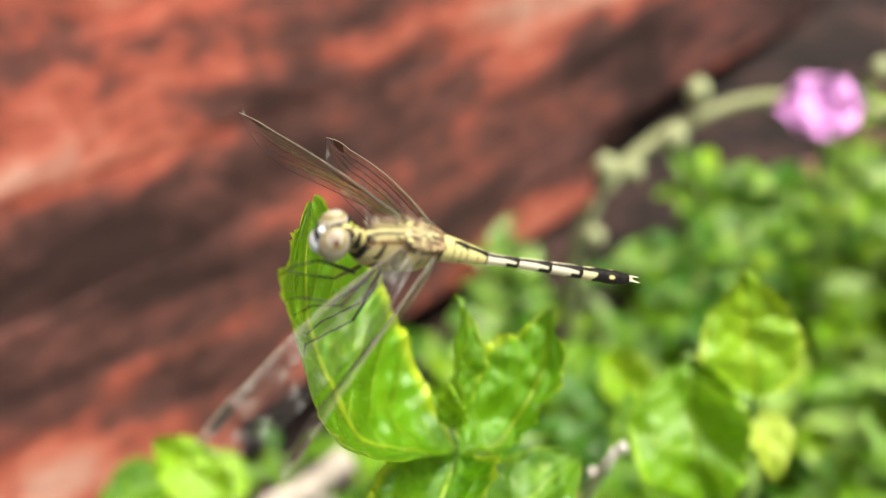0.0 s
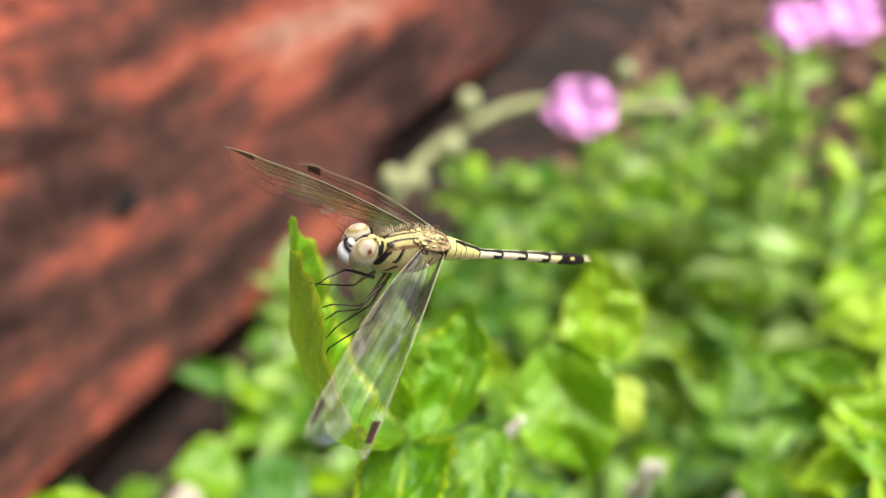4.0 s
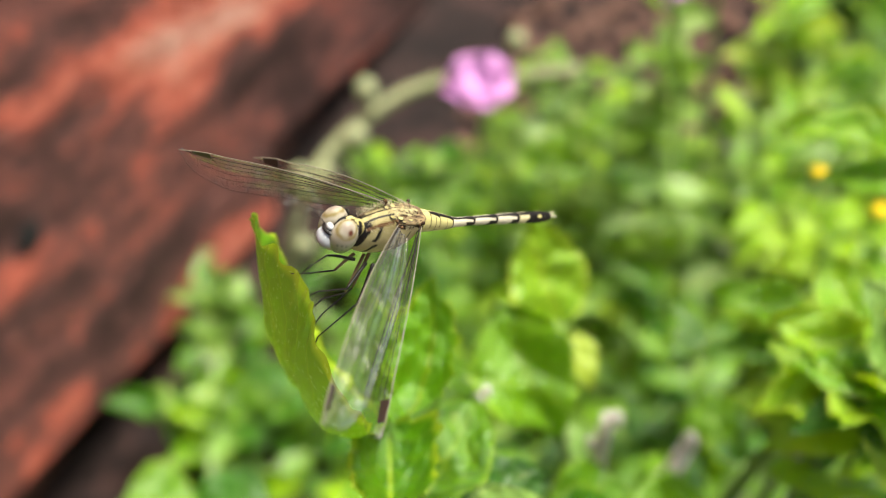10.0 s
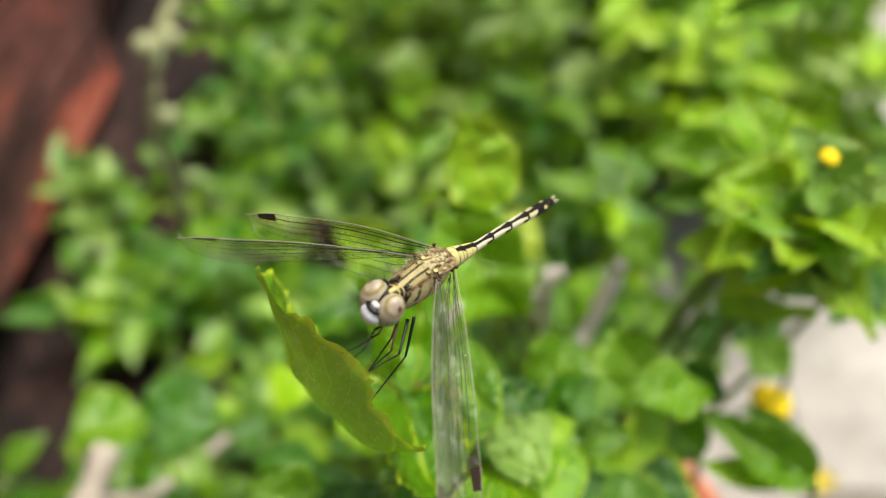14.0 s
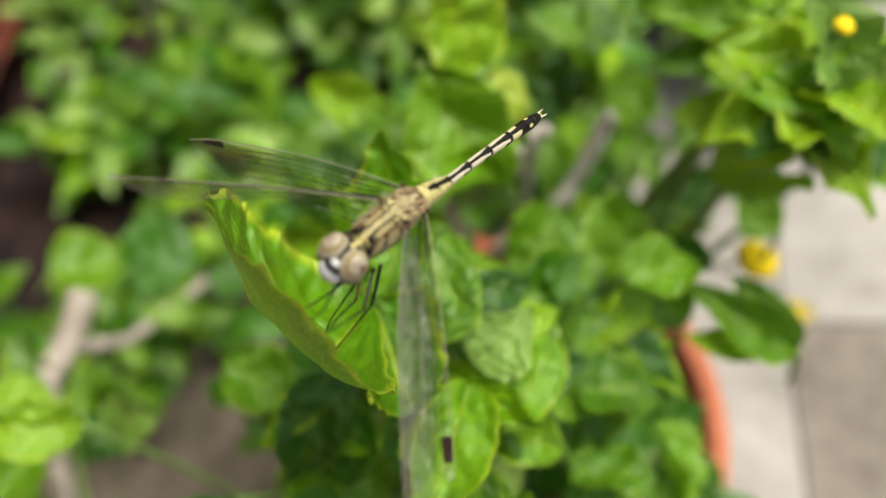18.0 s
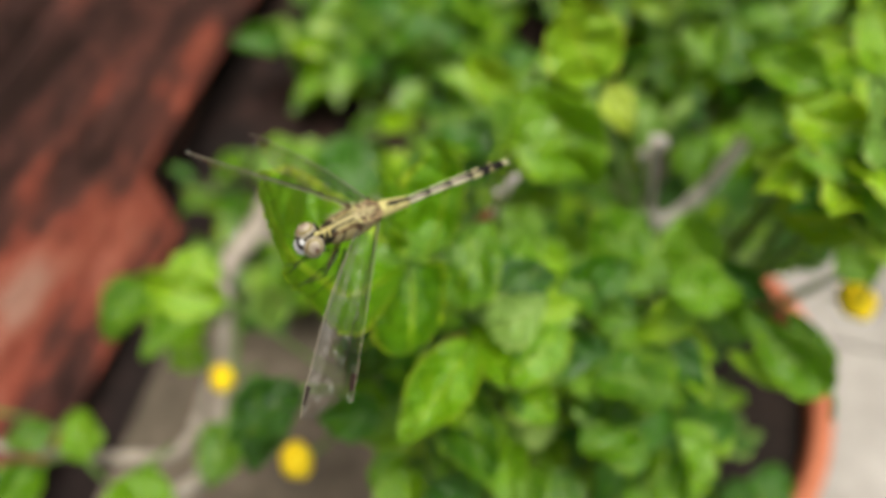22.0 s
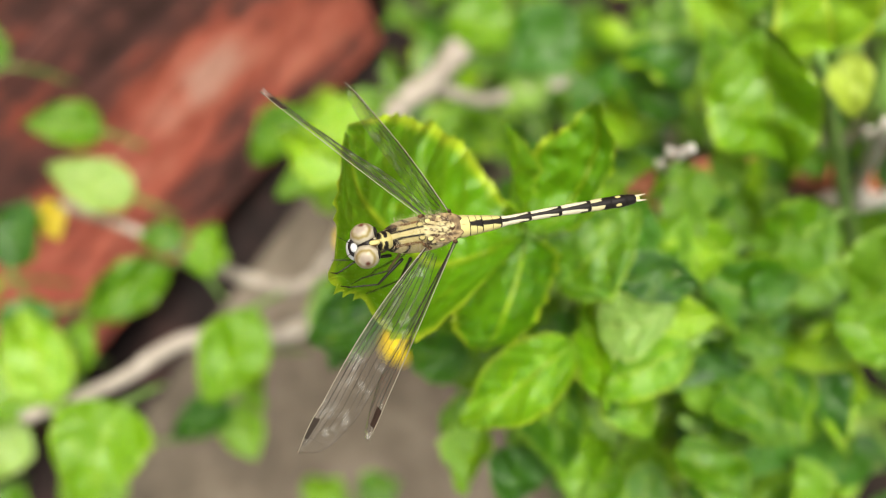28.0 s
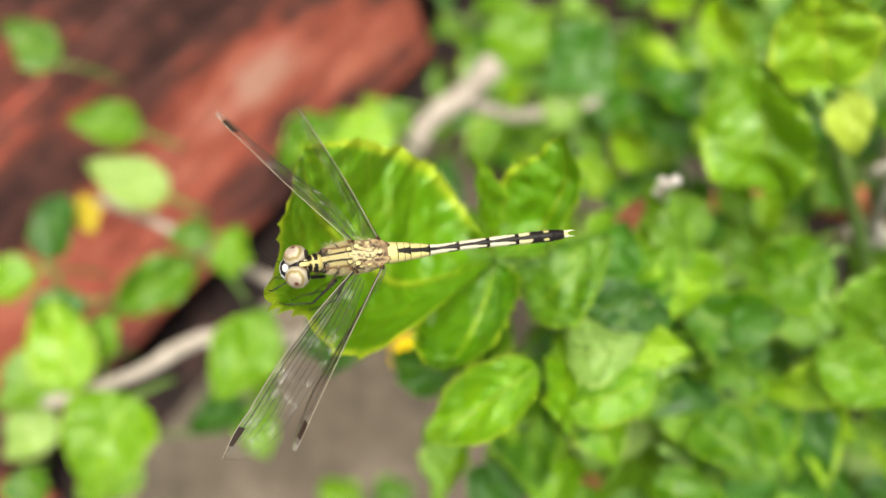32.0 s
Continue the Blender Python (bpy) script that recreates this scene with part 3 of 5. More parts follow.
LOWER = [
    (0.0412, 0.0774, 0.2914, 0.0331, 0.0915, 0.2943, 0.0118),
    (0.0366, 0.0699, 0.2880, 0.0406, 0.0481, 0.2844, 0.0136),
    (0.0200, 0.0717, 0.2851, 0.0216, 0.0481, 0.2804, 0.0189),
    (0.0647, 0.0442, 0.2810, 0.0516, 0.0700, 0.2923, 0.0158),
    (0.0050, 0.0730, 0.3152, 0.0037, 0.0609, 0.3116, 0.0065),
    (-0.0048, 0.0598, 0.3211, -0.0034, 0.0488, 0.3136, 0.0067),
    (-0.0106, 0.0792, 0.3275, -0.0328, 0.0733, 0.3163, 0.0186),
    (0.0547, 0.0637, 0.2702, 0.0559, 0.0829, 0.2757, 0.0130),
    (0.0468, 0.0485, 0.2652, 0.0297, 0.0531, 0.2620, 0.0156),
    (0.0244, 0.0870, 0.3017, 0.0060, 0.0847, 0.3089, 0.0120),
    (-0.0077, 0.0773, 0.3055, -0.0066, 0.0617, 0.3009, 0.0117),
    (0.0358, 0.0630, 0.2755, 0.0322, 0.0778, 0.2786, 0.0137),
    (0.0147, 0.0954, 0.3146, 0.0186, 0.0852, 0.3108, 0.0075),
]
RIGHT = [
    (0.0836, 0.0678, 0.3297, 0.0619, 0.0774, 0.3330, 0.0155),
    (0.0821, 0.0658, 0.3281, 0.0894, 0.0623, 0.3446, 0.0145),
    (0.0820, 0.0671, 0.3285, 0.0748, 0.0540, 0.3265, 0.0168),
    (0.0850, 0.0697, 0.3313, 0.0815, 0.0779, 0.3449, 0.0135),
    (0.0913, 0.0676, 0.3223, 0.0889, 0.0507, 0.3285, 0.0131),
    (0.0826, 0.0964, 0.3161, 0.0886, 0.0866, 0.3152, 0.0142),
    (0.1035, 0.0887, 0.2640, 0.0906, 0.0876, 0.2573, 0.0133),
    (0.0850, 0.1209, 0.2680, 0.0897, 0.1087, 0.2646, 0.0133),
    (0.0949, 0.0694, 0.2544, 0.0938, 0.0828, 0.2573, 0.0118),
    (0.0924, 0.0977, 0.3100, 0.0813, 0.1037, 0.3191, 0.0146),
    (0.1193, 0.1086, 0.3387, 0.0965, 0.1261, 0.3469, 0.0165),
    (0.0838, 0.0899, 0.3217, 0.0703, 0.1085, 0.3239, 0.0154),
    (0.0864, 0.0765, 0.3164, 0.0884, 0.0632, 0.3121, 0.0178),
]
LEFTBR = [
    (-0.1571, 0.1462, 0.2344, -0.1773, 0.1516, 0.2532, 0.0176),
    (-0.1450, 0.1234, 0.2294, -0.1677, 0.1044, 0.2396, 0.0170),
    (-0.1503, 0.0730, 0.2699, -0.1615, 0.0997, 0.2731, 0.0186),
    (-0.1135, 0.0679, 0.2917, -0.1213, 0.0451, 0.2944, 0.0220),
    (-0.0964, 0.0961, 0.2639, -0.1054, 0.0707, 0.2688, 0.0180),
    (-0.1219, 0.0773, 0.2268, -0.1367, 0.0683, 0.2343, 0.0124),
    (-0.1219, 0.0773, 0.2268, -0.1152, 0.0618, 0.2209, 0.0142),
    (-0.1255, 0.1144, 0.2386, -0.1234, 0.1300, 0.2432, 0.0133),
    (-0.1346, 0.1293, 0.2375, -0.1468, 0.1270, 0.2448, 0.0110),
    (-0.1615, 0.1644, 0.2471, -0.1797, 0.1636, 0.2621, 0.0146),
    (-0.0473, 0.0854, 0.3061, -0.0556, 0.0693, 0.3054, 0.0112),
    (-0.0931, 0.1619, 0.2418, -0.1103, 0.1480, 0.2436, 0.0151),
]
LEFTB2 = [
    (-0.0722, 0.1685, 0.2363, -0.0836, 0.1571, 0.2349, 0.0124),
    (-0.1222, 0.0531, 0.1347, -0.1380, 0.0612, 0.1424, 0.0180),
    (-0.1183, 0.0553, 0.1332, -0.1041, 0.0619, 0.1283, 0.0180),
    (-0.0622, 0.2199, 0.1908, -0.0352, 0.2125, 0.1796, 0.0234),
    (-0.0180, 0.2203, 0.1815, -0.0447, 0.2021, 0.1756, 0.0256),
    (0.0040, 0.1766, 0.1726, 0.0076, 0.2023, 0.1857, 0.0316),
    (-0.0114, 0.1809, 0.1816, -0.0221, 0.1885, 0.1870, 0.0161),
    (0.0231, 0.2097, 0.1838, 0.0355, 0.2015, 0.1793, 0.0186),
    (-0.1824, 0.1180, 0.2566, -0.1755, 0.1385, 0.2593, 0.0170),
    (-0.1723, 0.0534, 0.2592, -0.1683, 0.0430, 0.2550, 0.0142),
    (-0.1519, 0.0826, 0.2603, -0.1490, 0.0983, 0.2623, 0.0103),
    (-0.0338, 0.1907, 0.1674, -0.0449, 0.2003, 0.1747, 0.0149),
]

SHOOT = Vector((-0.0045, 0.0762, 0.3540))


def patch_leaf(plant, left, mid, right, material, teeth=0.0012, label=""):
    """A blade held between its two margins and its midrib."""
    nv, nu = 104, 57
    a, b, c = smooth_line(left, nv), smooth_line(mid, nv), smooth_line(right, nv)
    o = Vector(plant.location)
    lift = Vector((0.3, -0.4, 0.8))
    verts, uvs = [], []
    for j in range(nv):
        s = j / (nv - 1)
        for i in range(nu):
            u = i / (nu - 1)
            p = a[j] * (1 - u) ** 2 + (b[j] * 2 - (a[j] + c[j]) * 0.5) * (2 * u * (1 - u)) + c[j] * u ** 2
            side = abs(2 * u - 1)
            # blisters between furrowed side veins, calmer towards the tip and the midrib
            vein = math.sin((s - side * 0.2) * 40 + 1.4 * noise.noise(p * 300))
            n = noise.noise(p * 150) * 0.0016 + noise.noise(p * 430) * 0.0008 + 0.00014 * abs(vein) * min(1, 4 * (1 - s)) * side ** 0.4
            n -= 0.0005 * math.exp(-(side * 9) ** 2)
            n += 0.0009 * side ** 6 * math.sin(s * 41 + 5 * u + 2 * noise.noise(p * 260))
            out = (a[j] - c[j]).normalized() if (a[j] - c[j]).length > 1e-6 else Vector((1, 0, 0))
            saw = (s * 12 + 1.4 * noise.noise(Vector((s * 5, 2 * u, teeth * 3000)))) % 1.0
            tooth = teeth * side ** 9 * (0.25 + saw ** 1.6) * (0.8 + 0.8 * noise.noise(Vector((s * 9, 3 * u, 1)))) * min(1, s * 4) * min(1, 6 * (1 - s)) * (1 if u < 0.5 else -1)
            verts.append(p + out * tooth + lift * n - o)
            uvs.append((u, s))
    v, f = verts, grid_faces(nu, nv)
    ob = part("leaf", mesh_of("leaf", v, f, material, True, uvs), plant, label)
    return ob


def shrub():
    p = thing("potted_shrub", "leafy green shrub with serrated leaves growing in the terracotta pot", "shrub", (0.045, 0.09, 0.107))
    base = Vector((0.045, 0.09, 0.107))
    add_branch(p, "stem", [base, (0.03, 0.082, 0.16), (0.01, 0.077, 0.26), SHOOT], 0.0028, 0.0012, STEM, "", 20, 1)
    add_branch(p, "stem", [base, (0.06, 0.1, 0.17), (0.05, 0.12, 0.26), (0.042, 0.115, 0.32)], 0.003, 0.001, STEM, "", 18, 2)
    add_branch(p, "stem", [base, (0.06, 0.1, 0.18), (0.076, 0.09, 0.28), (0.083, 0.07, 0.328)], 0.003, 0.001, STEM, "", 18, 4)
    add_branch(p, "stem", [base, (0.03, 0.07, 0.15), (0.02, 0.055, 0.24), (0.012, 0.056, 0.3)], 0.0024, 0.0009, STEM, "", 18, 5)
    # the leaf that carries the dragonfly
    patch_leaf(p,
               [SHOOT, (-0.0100, 0.0600, 0.3740), (-0.0128, 0.0553, 0.3852), (-0.0146, 0.0590, 0.3905), (-0.0142, 0.0576, 0.3985), (-0.0152, 0.0640, 0.3965), (-0.0157, 0.0700, 0.3948), (-0.0159, 0.077, 0.3932)],
               [SHOOT, (-0.0132, 0.0692, 0.3655), (-0.0160, 0.0700, 0.3735), (-0.0168, 0.0706, 0.3808), (-0.0168, 0.0722, 0.3872), (-0.0159, 0.0765, 0.3928)],
               [SHOOT, (-0.0080, 0.0820, 0.3600), (-0.0106, 0.0858, 0.3660), (-0.0118, 0.0842, 0.3755), (-0.0128, 0.0815, 0.3850), (-0.0157, 0.0775, 0.3930)],
               LEAF_TOP, 0.0016, "bright green serrated leaf cupped upwards")
    patch_leaf(p,
               [SHOOT, (-0.0035, 0.0820, 0.3590), (-0.0006, 0.0854, 0.3626), (0.0040, 0.0880, 0.3628), (0.0082, 0.0897, 0.3656)],
               [SHOOT, (0.0005, 0.0790, 0.3525), (0.0040, 0.0825, 0.3548), (0.0072, 0.0865, 0.3590), (0.0080, 0.0895, 0.3654)],
               [SHOOT, (0.0025, 0.0755, 0.3570), (0.0062, 0.0790, 0.3595), (0.0092, 0.0842, 0.3600), (0.0083, 0.0893, 0.3655)],
               LEAF_TOP, 0.0007, "glossy bright green leaf with a curled tip")
    patch_leaf(p,
               [SHOOT, (-0.0100, 0.0710, 0.3610), (-0.0124, 0.0635, 0.3638), (-0.0115, 0.0592, 0.3625), (-0.0093, 0.0580, 0.3621)],
               [SHOOT, (-0.0060, 0.0705, 0.3530), (-0.0080, 0.0650, 0.3535), (-0.0092, 0.0608, 0.3570), (-0.0093, 0.0582, 0.3621)],
               [SHOOT, (0.0003, 0.0715, 0.3590), (-0.0010, 0.0665, 0.3580), (-0.0045, 0.0605, 0.3595), (-0.0091, 0.0580, 0.3621)],
               LEAF_TOP, 0.0007, "glossy bright green leaf with a hooked tip")
    add_leaf(p, SHOOT + Vector((-0.001, 0.003, 0.004)), (-0.0017, 0.0845, 0.3719), 0.0045, LEAF_NEW, 103, 20, (0.6, -0.6, 0.4), "small curled young leaf")
    add_leaf(p, SHOOT + Vector((0.0, 0.001, 0.004)), (-0.0045, 0.0765, 0.366), 0.004, LEAF_NEW, 104, -20, (0.2, -0.8, 0.4), "small curled young leaf")
    add_leaf(p, (-0.002, 0.071, 0.343), (0.010, 0.0792, 0.3507), 0.013, LEAF, 105)
    add_leaf(p, (0.003, 0.066, 0.338), (0.014, 0.066, 0.341), 0.010, LEAF_PALE, 109)
    add_leaf(p, (0.0, 0.062, 0.345), (-0.0175, 0.0505, 0.346), 0.0105, LEAF_NEW, 107)
    add_leaf(p, (0.004, 0.073, 0.338), (0.018, 0.072, 0.333), 0.010, LEAF_DARK, 108)
    add_leaf(p, (0.0125, 0.0665, 0.3165), (-0.001, 0.0655, 0.3165), 0.008, LEAF_NEW, 103, 20, (0.3, -0.5, 0.8), "narrow curled light green leaf")
    add_leaf(p, (0.0, 0.070, 0.331), (0.0045, 0.052, 0.3415), 0.0065, LEAF_NEW, 104, -15, (-0.3, -0.5, 0.8), "narrow curled yellow-green leaf")
    add_leaf(p, (0.0062, 0.0925, 0.3150), (0.0122, 0.0985, 0.3190), 0.0042, LEAF_DRY, 104, 25, (-0.4, -0.5, 0.7), "curled red-brown dead leaf")
    # leaves low on the wall side
    add_leaf(p, (-0.036, 0.076, 0.322), (-0.052, 0.071, 0.326), 0.0125, LEAF_DARK, 102, 10)
    add_leaf(p, (-0.056, 0.118, 0.290), (-0.073, 0.126, 0.300), 0.0125, LEAF_NEW, 101, -10)
    add_branch(p, "leaf_stalk", [(-0.036, 0.076, 0.322), (-0.028, 0.077, 0.30), (-0.015, 0.078, 0.25)], 0.0006, 0.0006, STEM, "", 10, 8)
    add_branch(p, "leaf_stalk", [(-0.056, 0.118, 0.290), (-0.051, 0.114, 0.26), (-0.045, 0.11, 0.2)], 0.0006, 0.0006, STEM, "", 12, 9)
    for rows, mats in ((UPPER, (LEAF_LIME, LEAF_CREAM, LEAF, LEAF, LEAF_NEW, LEAF, LEAF_NEW, LEAF, LEAF, LEAF_NEW, LEAF_PALE, LEAF)),
                       (LOWER, (LEAF, LEAF_DARK, LEAF, LEAF, LEAF_NEW, LEAF, LEAF_DARK, LEAF, LEAF_DARK, LEAF, LEAF_DARK, LEAF_DARK, LEAF)),
                       (RIGHT, (LEAF_NEW, LEAF_PALE, LEAF_NEW, LEAF_PALE, LEAF, LEAF_NEW, LEAF, LEAF, LEAF, LEAF_NEW, LEAF_NEW, LEAF, LEAF_NEW))):
        for k, (r, m) in enumerate(zip(rows, mats)):
            a, c = Vector(r[:3]), Vector(r[3:6])
            turn = random.Random(k)
            if r[6] > 0.0135 and rows is not UPPER:
                # a broad cluster: one leading leaf and smaller ones beside it
                y = c - a
                x = y.cross(Vector((-0.1, -0.35, 1))).normalized() * r[6]
                add_leaf(p, a, a + y * 0.85 + x * 0.05, r[6] * 0.66, m, k % 12, turn.uniform(-15, 15))
                for s in (1, -1):
                    o = a + y * turn.uniform(-0.05, 0.2) + x * 0.12 * s - Vector((0, 0, 0.003))
                    add_leaf(p, o, o + y * turn.uniform(0.45, 0.65) + x * turn.uniform(0.28, 0.5) * s, r[6] * turn.uniform(0.4, 0.55), turn.choice((m, LEAF_DARK, LEAF, LEAF_NEW)), (k + 3 * s) % 12, turn.uniform(-30, 30))
            else:
                add_leaf(p, a, c, r[6], m, k % 12, turn.uniform(-15, 15))
            add_branch(p, "leaf_stalk", [a, a + (a - c) * 0.12 + Vector((0, 0.002, -0.006)), a + (a - c) * 0.25 + Vector((0, 0.004, -0.02))], 0.0007, 0.0006, STEM, "", 5, k)
    # leafy shoot ends on the open side
    for k, (x, y, z, n, size, mats) in enumerate(((0.081, 0.072, 0.328, 16, 0.022, (LEAF_LIME, LEAF_NEW, LEAF_LIME, LEAF_LIME)), (0.100, 0.092, 0.312, 13, 0.021, (LEAF_NEW, LEAF_LIME, LEAF_LIME)), (0.135, 0.126, 0.262, 10, 0.021, (LEAF_NEW, LEAF, LEAF_PALE)), (0.116, 0.073, 0.276, 8, 0.017, (LEAF, LEAF_NEW, LEAF_DARK)), (0.155, 0.155, 0.272, 9, 0.019, (LEAF_NEW, LEAF_PALE, LEAF_LIME)))):
        rnd = random.Random(500 + k)
        o = Vector((x, y, z))
        for i in range(n):
            a = i * 2.4 + rnd.uniform(-0.3, 0.3)
            d = Vector((math.cos(a), math.sin(a), 0.55 - 0.75 * (n - i) / n)).normalized()
            b = o + Vector((0, 0, -0.012 * (n - i) / n))
            add_leaf(p, b + d * 0.002, b + d * size * rnd.uniform(0.7, 1.1), size * rnd.uniform(0.45, 0.65), rnd.choice(mats), rnd.randrange(12), rnd.uniform(-20, 20), (0, -0.2, 1))
        add_branch(p, "stem", [o, o * 0.7 + Vector((0.06, 0.1, 0.2)) * 0.3 + Vector((0, 0, -0.02)), (0.058, 0.095, 0.17)], 0.0009, 0.0013, STEM, "", 10, k)
    rnd = random.Random(77)
    for k in range(46):
        a, r = rnd.uniform(0, 6.283), rnd.uniform(0.006, 0.03)
        c = Vector((-0.002 + math.cos(a) * r, 0.072 + math.sin(a) * r * 0.8, 0.338 - r * 0.9 - rnd.uniform(0, 0.02)))
        d = Vector((math.cos(a) + rnd.uniform(-0.5, 0.5), math.sin(a) + rnd.uniform(-0.5, 0.5), rnd.uniform(-0.3, 0.5))).normalized()
        n = rnd.uniform(0.008, 0.016)
        add_leaf(p, c, c + d * n, n * rnd.uniform(0.6, 0.9), rnd.choice((LEAF, LEAF_NEW, LEAF, LEAF_DARK)), rnd.randrange(12), rnd.uniform(-25, 25), (rnd.uniform(-0.5, 0.5), rnd.uniform(-0.8, 0.1), 1))
    # lower leaves inside the bush
    rnd = random.Random(11)
    for k in range(430):
        while True:
            c = Vector((rnd.uniform(-0.03, 0.13), rnd.uniform(0.02, 0.16), rnd.uniform(0.12, 0.31)))
            e = Vector(((c.x - 0.045) / 0.085, (c.y - 0.09) / 0.07, (c.z - 0.21) / 0.115))
            near = min((c - Vector(q) - Vector((-0.35, -0.45, 0.8)) * h).length for q in ((0.058, 0.119, 0.28), (0.06, 0.117, 0.25), (0.085, 0.12, 0.25), (0.07, 0.117, 0.235)) for h in (0, 0.025, 0.05))
            if e.length < 1 and near > 0.02 and not (c.x > 0.078 - 0.255 * (c.z - 0.1) and c.y < 0.12 - 0.244 * (c.z - 0.1)) and c.z < 0.20 + 1.2 * max(0, 0.115 - abs(c.x - 0.05)):
                break
        d = Vector((c.x - 0.045 + rnd.uniform(-0.03, 0.03), c.y - 0.085 + rnd.uniform(-0.03, 0.03), rnd.uniform(-0.015, 0.02))).normalized()
        n = rnd.uniform(0.009, 0.021)
        add_leaf(p, c, c + d * n, n * rnd.uniform(0.5, 0.85), rnd.choice((LEAF, LEAF_NEW, LEAF, LEAF_DARK, LEAF_DARK, LEAF_PALE)), rnd.randrange(12), rnd.uniform(-35, 35), (rnd.uniform(-0.9, 0.9), rnd.uniform(-1.0, 0.5), 1))
    return p


shrub()


# ---- the bare-branched plant beside the wall ----
def side_plant():
    p = thing("branching_plant", "low plant with bare grey branches and round green leaves", "plant", (0.0, 0.18, 0.0))
    add_branch(p, "branch", [(0.0, 0.18, 0.0), (0.002, 0.19, 0.08), (-0.02, 0.2, 0.165)], 0.004, 0.0022, BARK, "", 14, 1)
    add_branch(p, "branch", [(-0.0541, 0.2003, 0.2006), (-0.068, 0.1892, 0.1983), (-0.0812, 0.1752, 0.2015), (-0.0966, 0.1047, 0.2202), (-0.1263, 0.0944, 0.2451), (-0.1428, 0.0819, 0.2533), (-0.16, 0.07, 0.27)], 0.005, 0.0016, BARK, "", 26, 2)
    add_branch(p, "branch", [(-0.068, 0.1892, 0.1983), (-0.055, 0.19, 0.18), (-0.0488, 0.1939, 0.1722), (-0.02, 0.2, 0.165)], 0.0026, 0.0018, BARK, "", 14, 3)
    add_branch(p, "branch", [(-0.0812, 0.1752, 0.2015), (-0.1038, 0.1232, 0.2064), (-0.1238, 0.1201, 0.2154), (-0.1652, 0.1396, 0.2243), (-0.1816, 0.1448, 0.2394)], 0.0024, 0.0014, BARK, "", 20, 4)
    for rows, mats in ((LEFTBR, (LEAF_PALE, LEAF, LEAF_NEW, LEAF, LEAF, LEAF_DARK, LEAF, LEAF, LEAF, LEAF, LEAF_DARK, LEAF)),
                       (LEFTB2, (LEAF, LEAF, LEAF, LEAF, LEAF_DARK, LEAF_NEW, LEAF_DARK, LEAF, LEAF_DARK, LEAF, LEAF, LEAF_PALE))):
        for k, (r, m) in enumerate(zip(rows, mats)):
            add_leaf(p, r[:3], r[3:6], r[6], m, (0, 2, 4, 6, 8, 10)[k % 6], random.Random(k).uniform(-15, 15), (0.3, -0.2, 1))
            a, c = Vector(r[:3]), Vector(r[3:6])
            add_branch(p, "leaf_stalk", [a, a + (a - c) * 0.1 + Vector((0, 0, -0.004)), a + (a - c) * 0.3 + Vector((0, 0, -0.012))], 0.0008, 0.0007, STEM, "", 5, k)
    for k, (a, c, w, m) in enumerate((((-0.066, 0.150, 0.258), (-0.084, 0.142, 0.262), 0.015, LEAF_NEW), ((-0.078, 0.140, 0.25), (-0.094, 0.130, 0.258), 0.014, LEAF), ((-0.062, 0.134, 0.245), (-0.046, 0.126, 0.262), 0.014, LEAF_PALE), ((-0.092, 0.168, 0.215), (-0.112, 0.172, 0.222), 0.018, LEAF_NEW), ((-0.088, 0.150, 0.22), (-0.104, 0.146, 0.212), 0.017, LEAF), ((-0.082, 0.11, 0.235), (-0.094, 0.095, 0.23), 0.016, LEAF), ((-0.08, 0.16, 0.2), (-0.066, 0.15, 0.196), 0.015, LEAF_DARK), ((-0.18, 0.09, 0.245), (-0.196, 0.072, 0.25), 0.02, LEAF), ((-0.175, 0.108, 0.242), (-0.192, 0.092, 0.248), 0.018, LEAF_DARK), ((-0.15, 0.064, 0.24), (-0.163, 0.046, 0.246), 0.019, LEAF), ((-0.21, 0.20, 0.24), (-0.23, 0.216, 0.248), 0.018, LEAF), ((-0.2, 0.12, 0.24), (-0.216, 0.108, 0.246), 0.016, LEAF_NEW), ((-0.184, 0.075, 0.24), (-0.198, 0.058, 0.24), 0.017, LEAF_PALE), ((-0.112, 0.09, 0.235), (-0.106, 0.074, 0.24), 0.013, LEAF))):
        add_leaf(p, a, c, w, m, (0, 3, 4, 7, 8)[k % 5], 12 * (k % 3 - 1), (0.1, -0.2, 1))
        add_branch(p, "leaf_stalk", [a, Vector(a) * 0.8 + Vector((-0.078, 0.165, 0.2)) * 0.2, (-0.078, 0.165, 0.2)] if k < 7 else [a, Vector(a) + Vector((0.003, 0.004, -0.012)), Vector(a) + Vector((0.005, 0.007, -0.03))], 0.0007, 0.0007, STEM, "", 6, k)
    add_leaf(p, (-0.171, 0.128, 0.25), (-0.176, 0.142, 0.252), 0.009, LEAF_YELLOW, 2, 0, (0.3, -0.2, 1), "yellowed leaf")
    return p


side_plant()


def yellow_flower(at, r, seed, label="small bright yellow bud-like flower"):
    v, f = joined([ball_data((math.cos(a + seed) * r * 0.2, math.sin(a + seed) * r * 0.3, r * 0.1 * (k % 3)), (r * 0.62, r * 0.72, r * 0.55), 14, 9) for k, a in enumerate((0.3, 1.5, 2.7, 4.1, 5.2))])
    t = thing("yellow_flower", label, "flower", at, "yellow flowers")
    part("petals", mesh_of("petals", v, f, YELLOW), t)
    v, f = tube_data([(0, 0, 0), (0.002, 0.004, -0.012), (0.004, 0.012, -0.03)], 0.0007, 0.0007, 6, 6)
    part("stalk", mesh_of("stalk", v, f, STEM), t)
    return t


